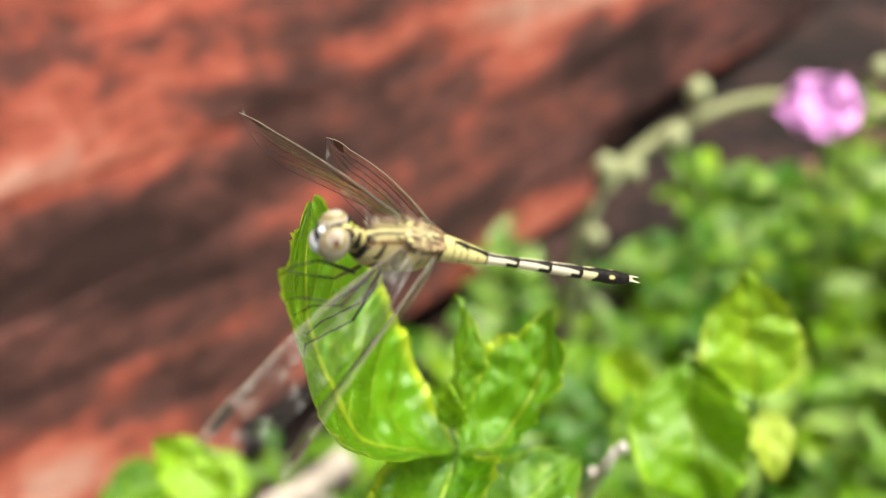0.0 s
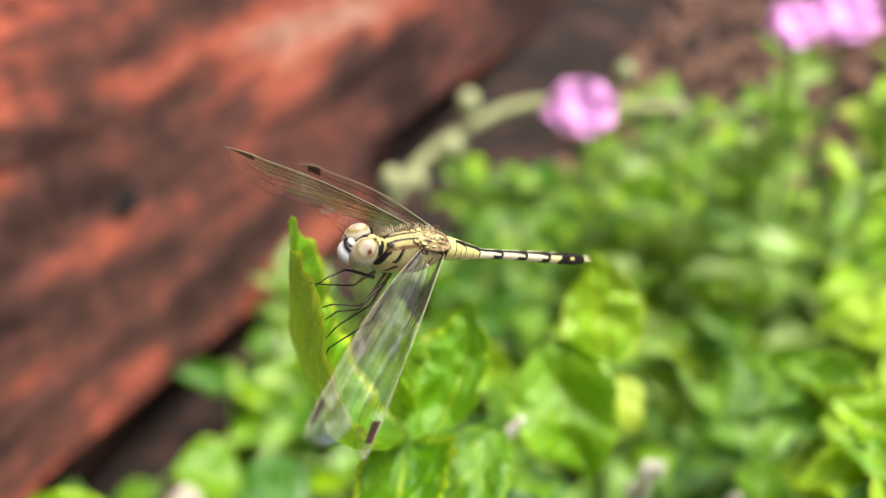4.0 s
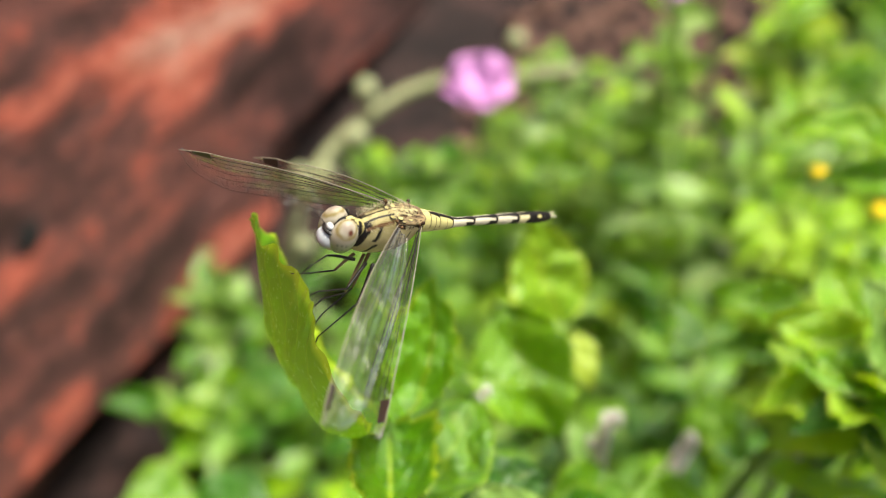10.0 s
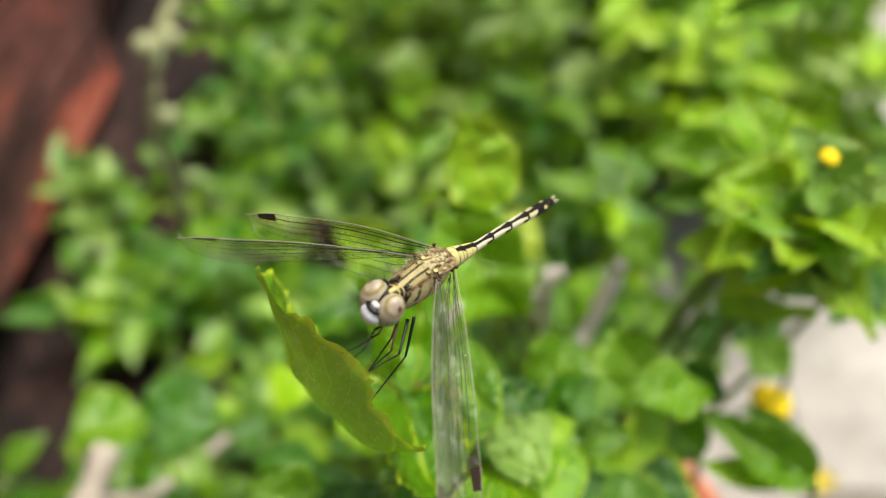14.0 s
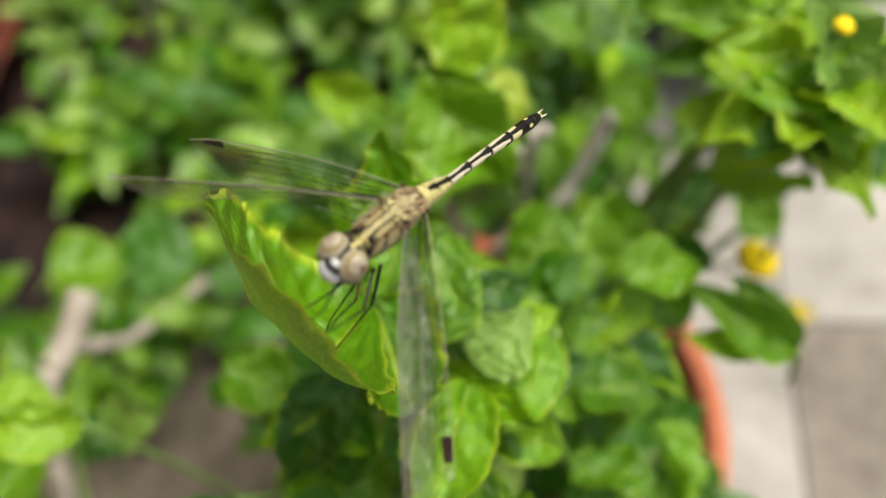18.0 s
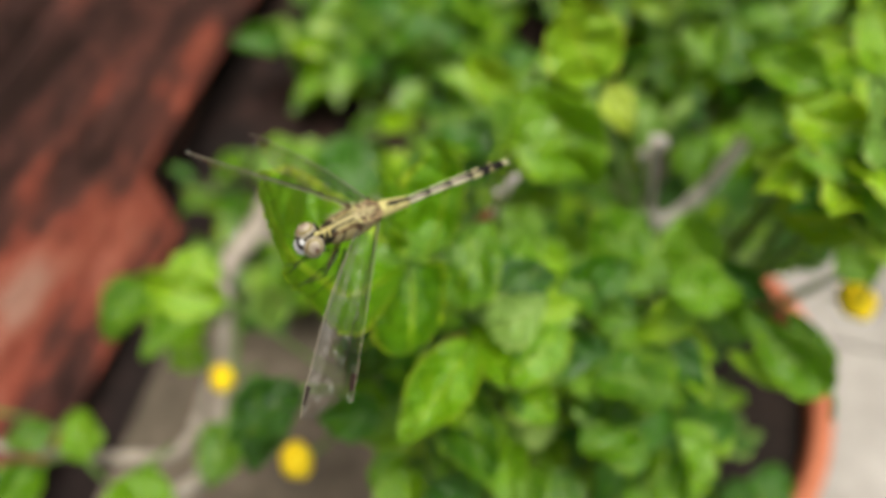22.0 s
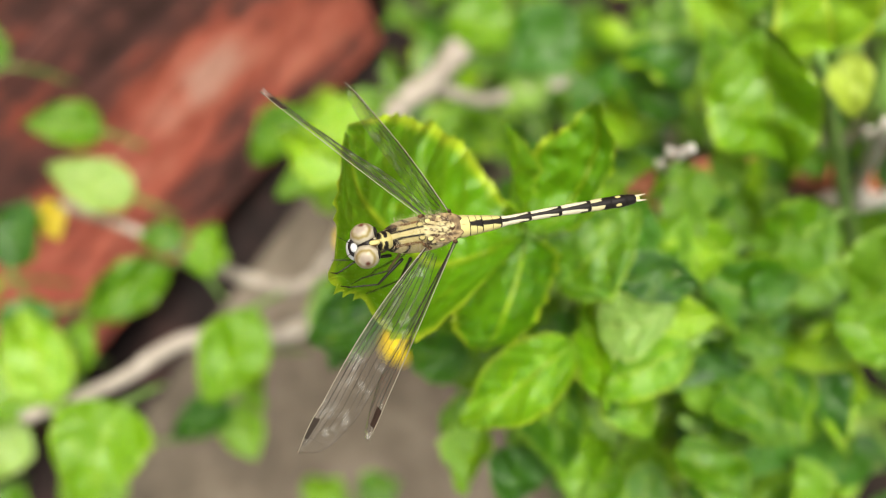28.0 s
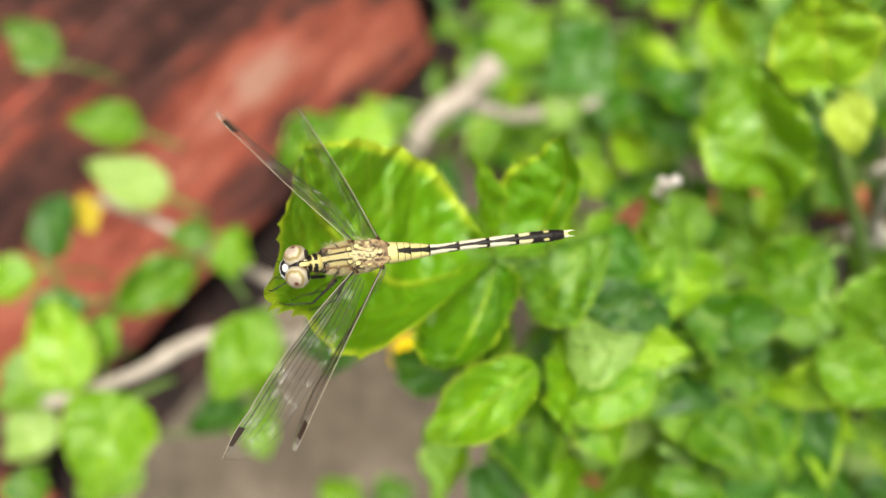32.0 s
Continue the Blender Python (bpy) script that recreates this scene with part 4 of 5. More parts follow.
yellow_flower((-0.0624, 0.0877, 0.2451), 0.0055, 1)
yellow_flower((-0.0760, 0.118, 0.248), 0.0045, 2)
yellow_flower((0.0954, 0.0716, 0.2351), 0.006, 3)
yellow_flower((0.0828, 0.072, 0.341), 0.0018, 4)
yellow_flower((0.171, 0.153, 0.277), 0.0028, 5)
yellow_flower((0.1554, 0.1642, 0.2888), 0.0026, 6)
petal = thing("fallen_petal", "fallen pale yellow petal lying on the slabs", "petal", (0.197, 0.087, 0.0045))
part("blade", leaf_mesh(4, LEAF_YELLOW), petal, "", leaf_pose((0, 0, 0), (0.012, -0.012, 0.001), 0.012))


def twig(points, r, label, seed):
    t = thing("dry_twig", label, "twig", points[0])
    o = Vector(points[0])
    v, f = tube_data([Vector(q) - o for q in points], r, r * 0.8, 8, 12, 0.25, seed)
    part("wood", mesh_of("wood", v, f, TWIG), t)
    rnd = random.Random(seed)
    line = smooth_line([Vector(q) - o for q in points], 8)
    for q in line[3:]:
        d = Vector((rnd.uniform(-1, 1), rnd.uniform(-1, 1), rnd.uniform(0, 1))).normalized()
        part("seed_head", mesh_of("seed_head", *ball_data(q + d * r * 1.3, (r * 0.8, r * 0.9, r * 1.4), 8, 5), TWIG), t)


twig([(0.058, 0.124, 0.106), (0.055, 0.122, 0.18), (0.0575, 0.1205, 0.247), (0.058, 0.117, 0.281)], 0.0019, "dry grey twig with shrivelled seed heads", 1)
twig([(0.05, 0.13, 0.106), (0.05, 0.128, 0.2), (0.0575, 0.1199, 0.2226), (0.0723, 0.1204, 0.2287), (0.0873, 0.1221, 0.2493)], 0.0024, "dry grey twig with shrivelled seed heads", 2)
twig([(0.03, 0.1, 0.106), (0.012, 0.106, 0.25), (0.0129, 0.1057, 0.297), (0.018, 0.0965, 0.3285)], 0.001, "dry grey twig with a small grey bud", 3)


# ---- pink flowers on their stalks ----
def pink_flower(at, r, ground_at, label, seed, rise=1.0):
    t = thing("pink_flower", label, "flower", ground_at, "pink flowers")
    o = Vector(ground_at)
    c = Vector(at) - o
    v, f = tube_data([(0, 0, 0), c * 0.5 + Vector((0.01, 0.0, 0)), c], 0.0016, 0.0012, 8, 12)
    part("stalk", mesh_of("stalk", v, f, STEM), t)
    rnd = random.Random(seed)
    for k in range(6):
        a = k * 1.047 + rnd.uniform(-0.2, 0.2)
        d = Vector((math.cos(a), -0.35 * abs(math.sin(a)) * rise + math.sin(a) * (1 - rise), math.sin(a) * rise + 0.12 * (1 - rise)))
        m = leaf_pose(c + d * r * 0.04, c + d * r * rnd.uniform(0.85, 1.05), r * 1.2, (-0.2, -1 * rise - 0.1, 0.5 + (1 - rise)))
        part("petal", leaf_mesh(2, PINK), t, "", m)
    v, f = ball_data(c + Vector((0, -0.002, 0.002)), (r * 0.07,) * 3, 8, 6)
    part("flower_centre", mesh_of("flower_centre", v, f, PINK), t)


pink_flower((0.1414, 0.3760, 0.2178), 0.019, (0.16, 0.40, 0.0), "pink flower with broad petals on a thin stalk", 1, 0.75)
pink_flower((0.218, 0.330, 0.272), 0.0145, (0.25, 0.36, 0.0), "pink flower with flat spread petals on a thin stalk", 2, 0.6)
pink_flower((0.248, 0.338, 0.270), 0.018, (0.255, 0.365, 0.0), "pink flower with flat spread petals on a thin stalk", 3, 0.6)


def bud_stalk():
    t = thing("bud_stalk", "arching pale green stalk hung with round buds", "plant stalk", (0.03, 0.42, 0.0))
    o = Vector((0.03, 0.42, 0.0))
    pts = [(0.03, 0.42, 0.0), (0.034, 0.41, 0.08), (0.0414, 0.4064, 0.138), (0.0701, 0.426, 0.1647), (0.1087, 0.4334, 0.1825), (0.1401, 0.428, 0.1908), (0.1805, 0.4111, 0.191), (0.211, 0.3974, 0.1946)]
    v, f = tube_data([Vector(q) - o for q in pts], 0.0045, 0.0035, 8, 30, 0.08)
    part("stalk", mesh_of("stalk", v, f, STALK), t)
    for k, (x, y, z, r) in enumerate(((0.0987, 0.4318, 0.1952, 0.0085), (0.0863, 0.4182, 0.1772, 0.0085), (0.0511, 0.4123, 0.1659, 0.008), (0.1792, 0.4121, 0.2131, 0.007), (0.066, 0.415, 0.160, 0.007), (0.045, 0.4, 0.13, 0.007))):
        v, f = ball_data(Vector((x, y, z)) - o, (r * 0.72, r * 0.72, r * 0.85), 12, 8)
        part("bud", mesh_of("bud", v, f, BUD), t)


bud_stalk()


# ---- the leafy bed behind the pots ----
def sprig(at, height, spread, count, size, mats, seed, label):
    p = thing("leafy_plant", label, "plant", at, "bed plants")
    rnd = random.Random(seed)
    o = Vector(at)
    for k in range(3):
        e = Vector((rnd.uniform(-1, 1) * spread, rnd.uniform(-1, 1) * spread, height * rnd.uniform(0.75, 1)))
        v, f = tube_data([(0, 0, 0), e * 0.5 + Vector((rnd.uniform(-0.01, 0.01), 0, 0)), e], 0.0018, 0.0009, 6, 8)
        part("stem", mesh_of("stem", v, f, STEM), p)
        for i in range(count // 3):
            s = rnd.uniform(0.25, 1.02)
            c = e * s
            a = rnd.uniform(0, 6.283)
            d = Vector((math.cos(a), math.sin(a), rnd.uniform(-0.1, 0.6))).normalized()
            n = size * rnd.uniform(0.7, 1.2)
            c = c + d * rnd.uniform(0, 0.006)
            m = leaf_pose(c, c + d * n, n * rnd.uniform(0.35, 0.6), (rnd.uniform(-0.6, 0.6), rnd.uniform(-0.9, 0.3), 1), rnd.uniform(-30, 30))
            part("leaf", leaf_mesh(200 + rnd.randrange(8), rnd.choice(mats)), p, "", m)
    return p


def open_bed(x, y):
    """Where the bed may grow: off the wall, the pot, the plants by the slabs and the open floor."""
    off = FACE.x * x + FACE.y * y - OFFSET
    if (off < 0.06 and y < 0.44) or (x < -0.022 and y > 0.425) or (0.33 < x < 0.50 and y > 0.40) or off < 0.018 + 1.3 * max(0.0, y - 0.46) or y < 0.20 or y > 0.57 + 0.12 * max(0.0, x - 0.3) or (y < 0.24 and x < 0.02):
        return 0
    if (x - 0.185) ** 2 + (y - 0.245) ** 2 < 0.003 or (x > 0.21 and y < 0.245 + 0.2 * (x - 0.21)):
        return 0
    return off


def bed():
    rnd = random.Random(21)
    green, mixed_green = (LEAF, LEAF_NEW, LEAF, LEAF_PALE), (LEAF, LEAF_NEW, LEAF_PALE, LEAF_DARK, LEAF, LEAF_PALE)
    # light and shade along the bed are put into these leaf mixes
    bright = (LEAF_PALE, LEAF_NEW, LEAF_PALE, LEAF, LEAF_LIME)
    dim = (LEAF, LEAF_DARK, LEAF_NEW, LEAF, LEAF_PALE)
    spots = []
    for k in range(640):
        x, y = rnd.uniform(-0.12, 0.75), rnd.uniform(0.2, 1.1)
        off = open_bed(x, y)
        if not off or any((x - a) ** 2 + (y - b) ** 2 < 0.0013 for a, b in spots) or len(spots) > 125:
            continue
        spots.append((x, y))
        h = rnd.uniform(0.05, 0.10) if off < 0.2 else rnd.uniform(0.09, 0.17)
        # this stretch looks sunlit through its paler leaf colours
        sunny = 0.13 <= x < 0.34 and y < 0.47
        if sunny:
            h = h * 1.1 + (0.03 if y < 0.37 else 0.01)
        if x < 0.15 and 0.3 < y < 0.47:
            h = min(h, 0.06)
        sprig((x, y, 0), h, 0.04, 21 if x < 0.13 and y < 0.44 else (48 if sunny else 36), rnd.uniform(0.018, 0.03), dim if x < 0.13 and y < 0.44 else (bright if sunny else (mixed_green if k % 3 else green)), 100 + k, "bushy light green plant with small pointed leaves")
    # low weeds between them
    for name, material, seed, count in (("weeds", LEAF, 1, 1000), ("weeds", LEAF_DARK, 2, 1300), ("weeds", LEAF_NEW, 3, 450)):
        r = random.Random(seed)
        base = [leaf_shape(300 + q, 5, 7, 0.15, 0.3, 0.06) for q in range(5)]
        verts, faces, uvs = [], [], []
        while count:
            x, y = r.uniform(-0.14, 0.8), r.uniform(0.2, 1.2)
            off = open_bed(x, y)
            if not off or noise.noise(Vector((x * 14, y * 14, 0))) < (0.0 if x < 0.13 and y < 0.44 else -0.25):
                continue
            count -= 1
            c = Vector((x, y, r.uniform(0.004, 0.075) * min(1, off / 0.15)))
            a = r.uniform(0, 6.283)
            n = r.uniform(0.012, 0.024)
            m = leaf_pose(c, c + Vector((math.cos(a), math.sin(a), r.uniform(-0.2, 0.7))).normalized() * n, n * r.uniform(0.5, 0.8), (r.uniform(-0.4, 0.4), -0.4, 1))
            v, f, uv = base[r.randrange(5)]
            o = len(verts)
            verts.extend(m @ Vector(q) for q in v)
            faces.extend(tuple(i + o for i in q) for q in f)
            uvs.extend(uv)
        thing(name, "tangle of low green weeds covering the earth", "weeds", (0, 0, 0), "", "stuff", mesh_of(name, verts, faces, material, True, uvs))


bed()


def leaf_litter():
    r = random.Random(8)
    base = [leaf_shape(320 + q, 5, 7, 0.3, 0.5, 0.1) for q in range(5)]
    verts, faces, uvs = [], [], []
    count = 1500
    while count:
        x, y = r.uniform(-0.1, 1.0), r.uniform(0.3, 1.3)
        off = FACE.x * x + FACE.y * y - OFFSET
        if off < 0.12 or y < 0.45 or (y < 0.55 and r.random() < 0.6):
            continue
        count -= 1
        a, n = r.uniform(0, 6.283), r.uniform(0.008, 0.022)
        c = Vector((x, y, r.uniform(0.001, 0.006)))
        m = leaf_pose(c, c + Vector((math.cos(a), math.sin(a), r.uniform(0, 0.3))) * n, n * r.uniform(0.4, 0.7), (r.uniform(-0.4, 0.4), -0.2, 1))
        v, f, uv = base[r.randrange(5)]
        o = len(verts)
        verts.extend(m @ Vector(q) for q in v)
        faces.extend(tuple(i + o for i in q) for q in f)
        uvs.extend(uv)
    thing("leaf_litter", "dry brown fallen leaves scattered on the red earth", "leaf litter", (0, 0, 0), "", "stuff", mesh_of("leaf_litter", verts, faces, LITTER, True, uvs))


leaf_litter()
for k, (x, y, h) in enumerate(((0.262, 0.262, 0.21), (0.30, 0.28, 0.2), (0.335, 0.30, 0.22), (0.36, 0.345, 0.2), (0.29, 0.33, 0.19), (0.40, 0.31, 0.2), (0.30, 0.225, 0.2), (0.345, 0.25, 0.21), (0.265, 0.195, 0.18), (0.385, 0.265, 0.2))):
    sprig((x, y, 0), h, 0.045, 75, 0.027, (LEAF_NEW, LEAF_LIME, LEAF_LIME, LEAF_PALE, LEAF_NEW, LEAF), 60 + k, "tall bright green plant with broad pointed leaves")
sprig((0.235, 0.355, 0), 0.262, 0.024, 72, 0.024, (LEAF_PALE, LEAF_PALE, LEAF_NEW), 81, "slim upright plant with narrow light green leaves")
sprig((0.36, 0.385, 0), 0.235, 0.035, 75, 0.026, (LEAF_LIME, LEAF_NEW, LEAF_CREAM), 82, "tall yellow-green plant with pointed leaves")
# pale mix once more: brightness of this gap put into leaf colours
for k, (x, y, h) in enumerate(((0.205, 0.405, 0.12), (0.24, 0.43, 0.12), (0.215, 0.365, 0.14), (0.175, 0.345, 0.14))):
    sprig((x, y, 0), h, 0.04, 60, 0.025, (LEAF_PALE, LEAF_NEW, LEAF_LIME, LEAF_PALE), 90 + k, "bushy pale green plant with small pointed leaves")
sprig((0.168, 0.218, 0), 0.12, 0.05, 66, 0.026, (LEAF, LEAF_DARK, LEAF), 83, "dark green bushy plant at the edge of the slabs")
sprig((0.185, 0.25, 0), 0.155, 0.06, 120, 0.026, (LEAF, LEAF_NEW, LEAF_DARK), 7, "leafy green plant growing beside the slabs")


# ---- the dragonfly ----
FWD, LEFT, UPW = Vector((-0.8876, -0.1939, 0.4177)), Vector((0.0956, -0.9649, -0.2448)), Vector((0.4505, -0.1773, 0.8750))
MM = 0.001
YEL, OLIVE, INK, CREAM, BROWN = (0.47, 0.45, 0.19), (0.28, 0.25, 0.11), (0.009, 0.008, 0.007), (0.54, 0.53, 0.40), (0.12, 0.066, 0.03)


def dragonfly():
    d = thing("dragonfly", "yellow and black dragonfly with clear wings perched on a leaf edge", "dragonfly")
    m = Matrix((FWD.normalized(), LEFT.normalized(), UPW.normalized())).transposed().to_4x4()
    m.translation = (-0.0036, 0.0617, 0.4000)
    d.matrix_basis = m
    inv = m.inverted()

    def mm(v):
        return [Vector(q) * MM for q in v]

    # thorax
    verts = []
    nu, nv = 96, 72
    for j in range(nv + 1):
        p = math.pi * j / nv
        for i in range(nu):
            a = 2 * math.pi * i / nu
            x, y, z = math.cos(p), math.sin(p) * math.sin(a), math.sin(p) * math.cos(a)
            x = math.copysign(abs(x) ** 0.85, x)
            zz = z * (2.35 if z > 0 else 2.7) * (1 - 0.12 * x)
            yy = y * 1.72 * (1 - 0.12 * max(0, z) * abs(y))
            verts.append((1.25 + 3.9 * x - 0.28 * zz, yy, -2.1 + zz - 0.18 * x))
    me = mesh_of("thorax", mm(verts), grid_faces(nu, nv + 1, True), CHITIN)

    def thorax_rule(x, y, z):
        x, y, z = x * 1000, y * 1000, z * 1000
        w = noise.noise(Vector((x * 0.9, y * 0.9, z * 0.9))) * 0.25
        col = blend((0.36, 0.33, 0.155), (0.41, 0.38, 0.2), 0.3 + 0.4 * (-z - 2.2) / 2.5)
        side = abs(y)
        if z > -1.1:
            col = blend(col, OLIVE, (z + 1.1) * 0.8 * (0.4 < side) * (x > 1.0))
        u = x + 0.28 * (z + 2.1)
        for pos, wid, lo, hi, gap in ((4.2, 0.32, -3.4, -0.8, 9.0), (3.1, 0.24, -2.3, -0.7, 9.0), (2.55, 0.22, -4.0, -2.5, 9.0), (1.5, 0.15, -2.6, -0.4, 9.0), (0.7, 0.13, -4.2, -2.9, 9.0), (-0.5, 0.15, -4.0, -1.2, 2.4), (-1.9, 0.09, -4.2, -0.4, 9.0)):
            if side > 0.45 and lo < z < hi:
                k = (wid - abs(u - pos + w * 0.8 + 0.1 * (z + 2))) / 0.07
                if abs(z + gap) < 0.25:
                    k -= 2
                col = blend(col, INK, k)
        if z > -1.4:
            col = blend(col, INK, (0.13 - abs(side - 0.34 + w * 0.3)) / 0.06 * (1 if x > 1.2 else 0))
            col = blend(col, BROWN, (0.16 - abs(side - 0.95 + w * 0.4)) / 0.08 * (1 if x > 1.4 else 0))
        if z > -2.0:
            col = blend(col, INK, min((0.32 - abs(x - 4.35 + w)) / 0.06, (0.26 - abs(side - 0.62)) / 0.06))
        if x < 1.2 and z > -0.9:
            near = noise.voronoi(Vector((x * 1.7, y * 1.9, 0.3)))[0]
            col = blend((0.36, 0.32, 0.17), (0.46, 0.43, 0.24), 0.5 + 1.5 * noise.noise(Vector((x * 2.2, y * 2.2, z * 2.2))))
            col = blend(col, (0.035, 0.016, 0.008), (0.16 - (near[1] - near[0])) / 0.07)
        return col

    part("thorax", pigment(me, thorax_rule), d)
    pieces = []
    rnd = random.Random(3)
    for k in range(620):
        a, b = rnd.uniform(-1.1, 1.1), rnd.uniform(-0.5, 0.8)
        x, y, z = b, math.sin(a) * math.sqrt(1 - b * b), math.cos(a) * math.sqrt(1 - b * b)
        zz = z * 2.35 * (1 - 0.12 * x)
        c = Vector((1.25 + 3.9 * x - 0.28 * zz, y * 1.7, -2.1 + zz - 0.18 * x)) * MM
        out = Vector((0.25 + rnd.uniform(-0.5, 0.5), y + rnd.uniform(-0.4, 0.4), z)).normalized() * rnd.uniform(0.35, 0.95) * MM
        pieces.append(tube_data([c, c + out], 0.000012, 0.000004, 3))
    v, f = joined(pieces)
    part("bristles", mesh_of("bristles", v, f, FUZZ), d)
    # shield plates between the wings
    v, f = ball_data((-0.6 * MM, 0, -0.35 * MM), (2.3 * MM, 1.45 * MM, 0.5 * MM), 32, 14)
    part("back_hollow", pigment(mesh_of("back_hollow", v, f, CHITIN), lambda x, y, z: blend((0.05, 0.03, 0.018), (0.36, 0.28, 0.15), 0.4 + 1.6 * noise.noise(Vector((x, y, z)) * 2200))), d)
    TAN = (0.34, 0.31, 0.12)
    plates = [(1.0, 0, 0.1, 0.62, 0.42, 0.2, YEL), (0.05, 0, 0.1, 0.32, 0.3, 0.18, TAN), (-0.85, 0, 0.04, 0.5, 0.46, 0.2, YEL), (-1.75, 0, -0.1, 0.26, 0.34, 0.18, TAN), (-2.3, 0, -0.3, 0.3, 0.5, 0.2, YEL)]
    for s in (1, -1):
        plates += [(1.5, 0.62 * s, 0.0, 0.3, 0.26, 0.22, TAN), (0.75, 0.85 * s, 0.02, 0.3, 0.24, 0.22, YEL), (0.1, 0.62 * s, 0.06, 0.24, 0.2, 0.2, BROWN), (-0.35, 1.0 * s, -0.02, 0.3, 0.24, 0.2, YEL), (-0.95, 0.78 * s, 0.0, 0.22, 0.18, 0.18, TAN), (-1.45, 0.95 * s, -0.1, 0.26, 0.22, 0.2, BROWN), (-1.95, 0.68 * s, -0.2, 0.24, 0.2, 0.2, TAN), (0.45, 1.2 * s, -0.1, 0.24, 0.16, 0.16, OLIVE), (-1.0, 1.25 * s, -0.2, 0.24, 0.16, 0.16, OLIVE)]
    for x, y, z, a, b, c, col in plates:
        v, f = ball_data((x * MM, y * MM, (z - 0.06) * MM), (a * 1.2 * MM, b * 1.15 * MM, c * 0.42 * MM), 20, 12)
        part("back_plate", pigment(mesh_of("back_plate", v, f, CHITIN), lambda x, y, z, c=col, q=(x, y, z), r=(a, b): blend(blend(c, BROWN, 0.3 * noise.noise(Vector((x, y, z)) * 1800)), INK, (math.hypot((x / MM - q[0]) / (r[0] * 1.2), (y / MM - q[1]) / (r[1] * 1.15)) - 0.68) / 0.1)), d)

    # neck and head
    v, f = ball_data((4.95 * MM, 0.2 * MM, -1.6 * MM), (1.0 * MM, 0.95 * MM, 0.95 * MM), 40, 24)

    def neck_rule(x, y, z):
        x, y = x / MM, abs(y / MM - 0.2)
        w = 0.3 * noise.noise(Vector((x, y, z / MM)) * 1.4)
        k = max(min((0.24 - abs(x - 5.55 + w)) / 0.05, (y - 0.1) / 0.05), min((0.3 - abs(x - 4.9 + w)) / 0.05, (y - 0.14) / 0.05))
        return blend((0.36, 0.33, 0.13), INK, k)

    part("neck", pigment(mesh_of("neck", v, f, CHITIN), neck_rule), d)
    head = part("head", pigment(mesh_of("head", *ball_data((6.5 * MM, 0.35 * MM, -1.75 * MM), (1.0 * MM, 1.75 * MM, 1.45 * MM), 40, 24), CHITIN), lambda x, y, z: blend(INK, CREAM, 0.75 if z < -0.0022 else (1.0 if x < 0.006 else 0.0))), d)
    for s in (1, -1):
        c = Vector((6.72, 0.38 + s * 1.0, -1.66 + 0.14 * s)) * MM
        v, f = ball_data(c, (1.26 * MM, 1.18 * MM, 1.82 * MM), 72, 52)

        def eye_rule(x, y, z, c=c, s=s):
            n = (Vector((x, y, z)) - c) / MM
            n = Vector((n.x / 1.26, n.y / 1.18 * s, n.z / 1.82))
            w = 0.12 * noise.noise(n * 3.0)
            col = blend((0.22, 0.27, 0.14), (0.36, 0.34, 0.26), n.z * 1.5 + 0.7)
            # a golden ring round the milky middle of the crown
            far = (n - Vector((0.32, 0.4, 0.86))).length
            up = min(1.0, max(0.0, n.z * 2.2 + 0.05))
            col = blend(col, (0.28, 0.24, 0.19), (0.55 - far + w) * 3.0)
            col = blend(col, (0.21, 0.17, 0.06), (0.24 - abs(far - 0.72 + w)) * 5.0 * up)
            col = blend(col, (0.09, 0.055, 0.022), (far - 1.05 + w) * 2.6 * up)
            col = blend(col, (0.075, 0.014, 0.005), (0.27 - (n - Vector((0.14, 0.72, 0.66))).length + w * 0.4) * 6)
            for q in ((0.45, 0.88, -0.12), (0.15, 0.98, -0.1), (0.72, 0.68, -0.2), (0.3, 0.9, -0.4), (0.6, 0.7, -0.45)):
                col = blend(col, (0.08, 0.11, 0.05), (0.11 - (n - Vector(q)).length) * 12)
            return col

        part("compound_eye", pigment(mesh_of("compound_eye", v, f, EYE), eye_rule), head, "glossy pale compound eye with a russet crown")
        v, f = ball_data(Vector((5.72, 0.38 + 1.05 * s, -0.95)) * MM, (0.22 * MM, 0.5 * MM, 0.75 * MM), 20, 14)
        part("eye_rear", mesh_of("eye_rear", v, f, BLACK), head)
    v, f = ball_data((6.0 * MM, 0.38 * MM, -0.55 * MM), (0.55 * MM, 0.34 * MM, 0.5 * MM), 20, 14)
    part("crown", pigment(mesh_of("crown", v, f, CHITIN), lambda x, y, z: blend(YEL, BROWN, (abs(y / MM - 0.38) - 0.16) / 0.08)), head)
    v, f = ball_data((7.72 * MM, 0.42 * MM, -2.5 * MM), (0.78 * MM, 1.1 * MM, 0.92 * MM), 40, 28)
    part("face", pigment(mesh_of("face", v, f, EYE), lambda x, y, z: blend((0.46, 0.51, 0.53), (0.42, 0.38, 0.24), (-z / MM - 2.75) * 1.3)), head, "bluish white face")
    v, f = ball_data((7.86 * MM, 0.45 * MM, -1.12 * MM), (0.34 * MM, 0.44 * MM, 0.3 * MM), 24, 16)
    part("brow", pigment(mesh_of("brow", v, f, EYE), lambda x, y, z: (0.42, 0.45, 0.45)), head, "white swollen brow")
    v, f = ball_data((7.72 * MM, 0.42 * MM, -1.52 * MM), (0.66 * MM, 0.92 * MM, 0.3 * MM), 28, 16)
    part("brow_band", mesh_of("brow_band", v, f, BLACK), head)
    v, f = ball_data((7.1 * MM, 0.42 * MM, -3.15 * MM), (0.75 * MM, 0.95 * MM, 0.5 * MM), 28, 16)
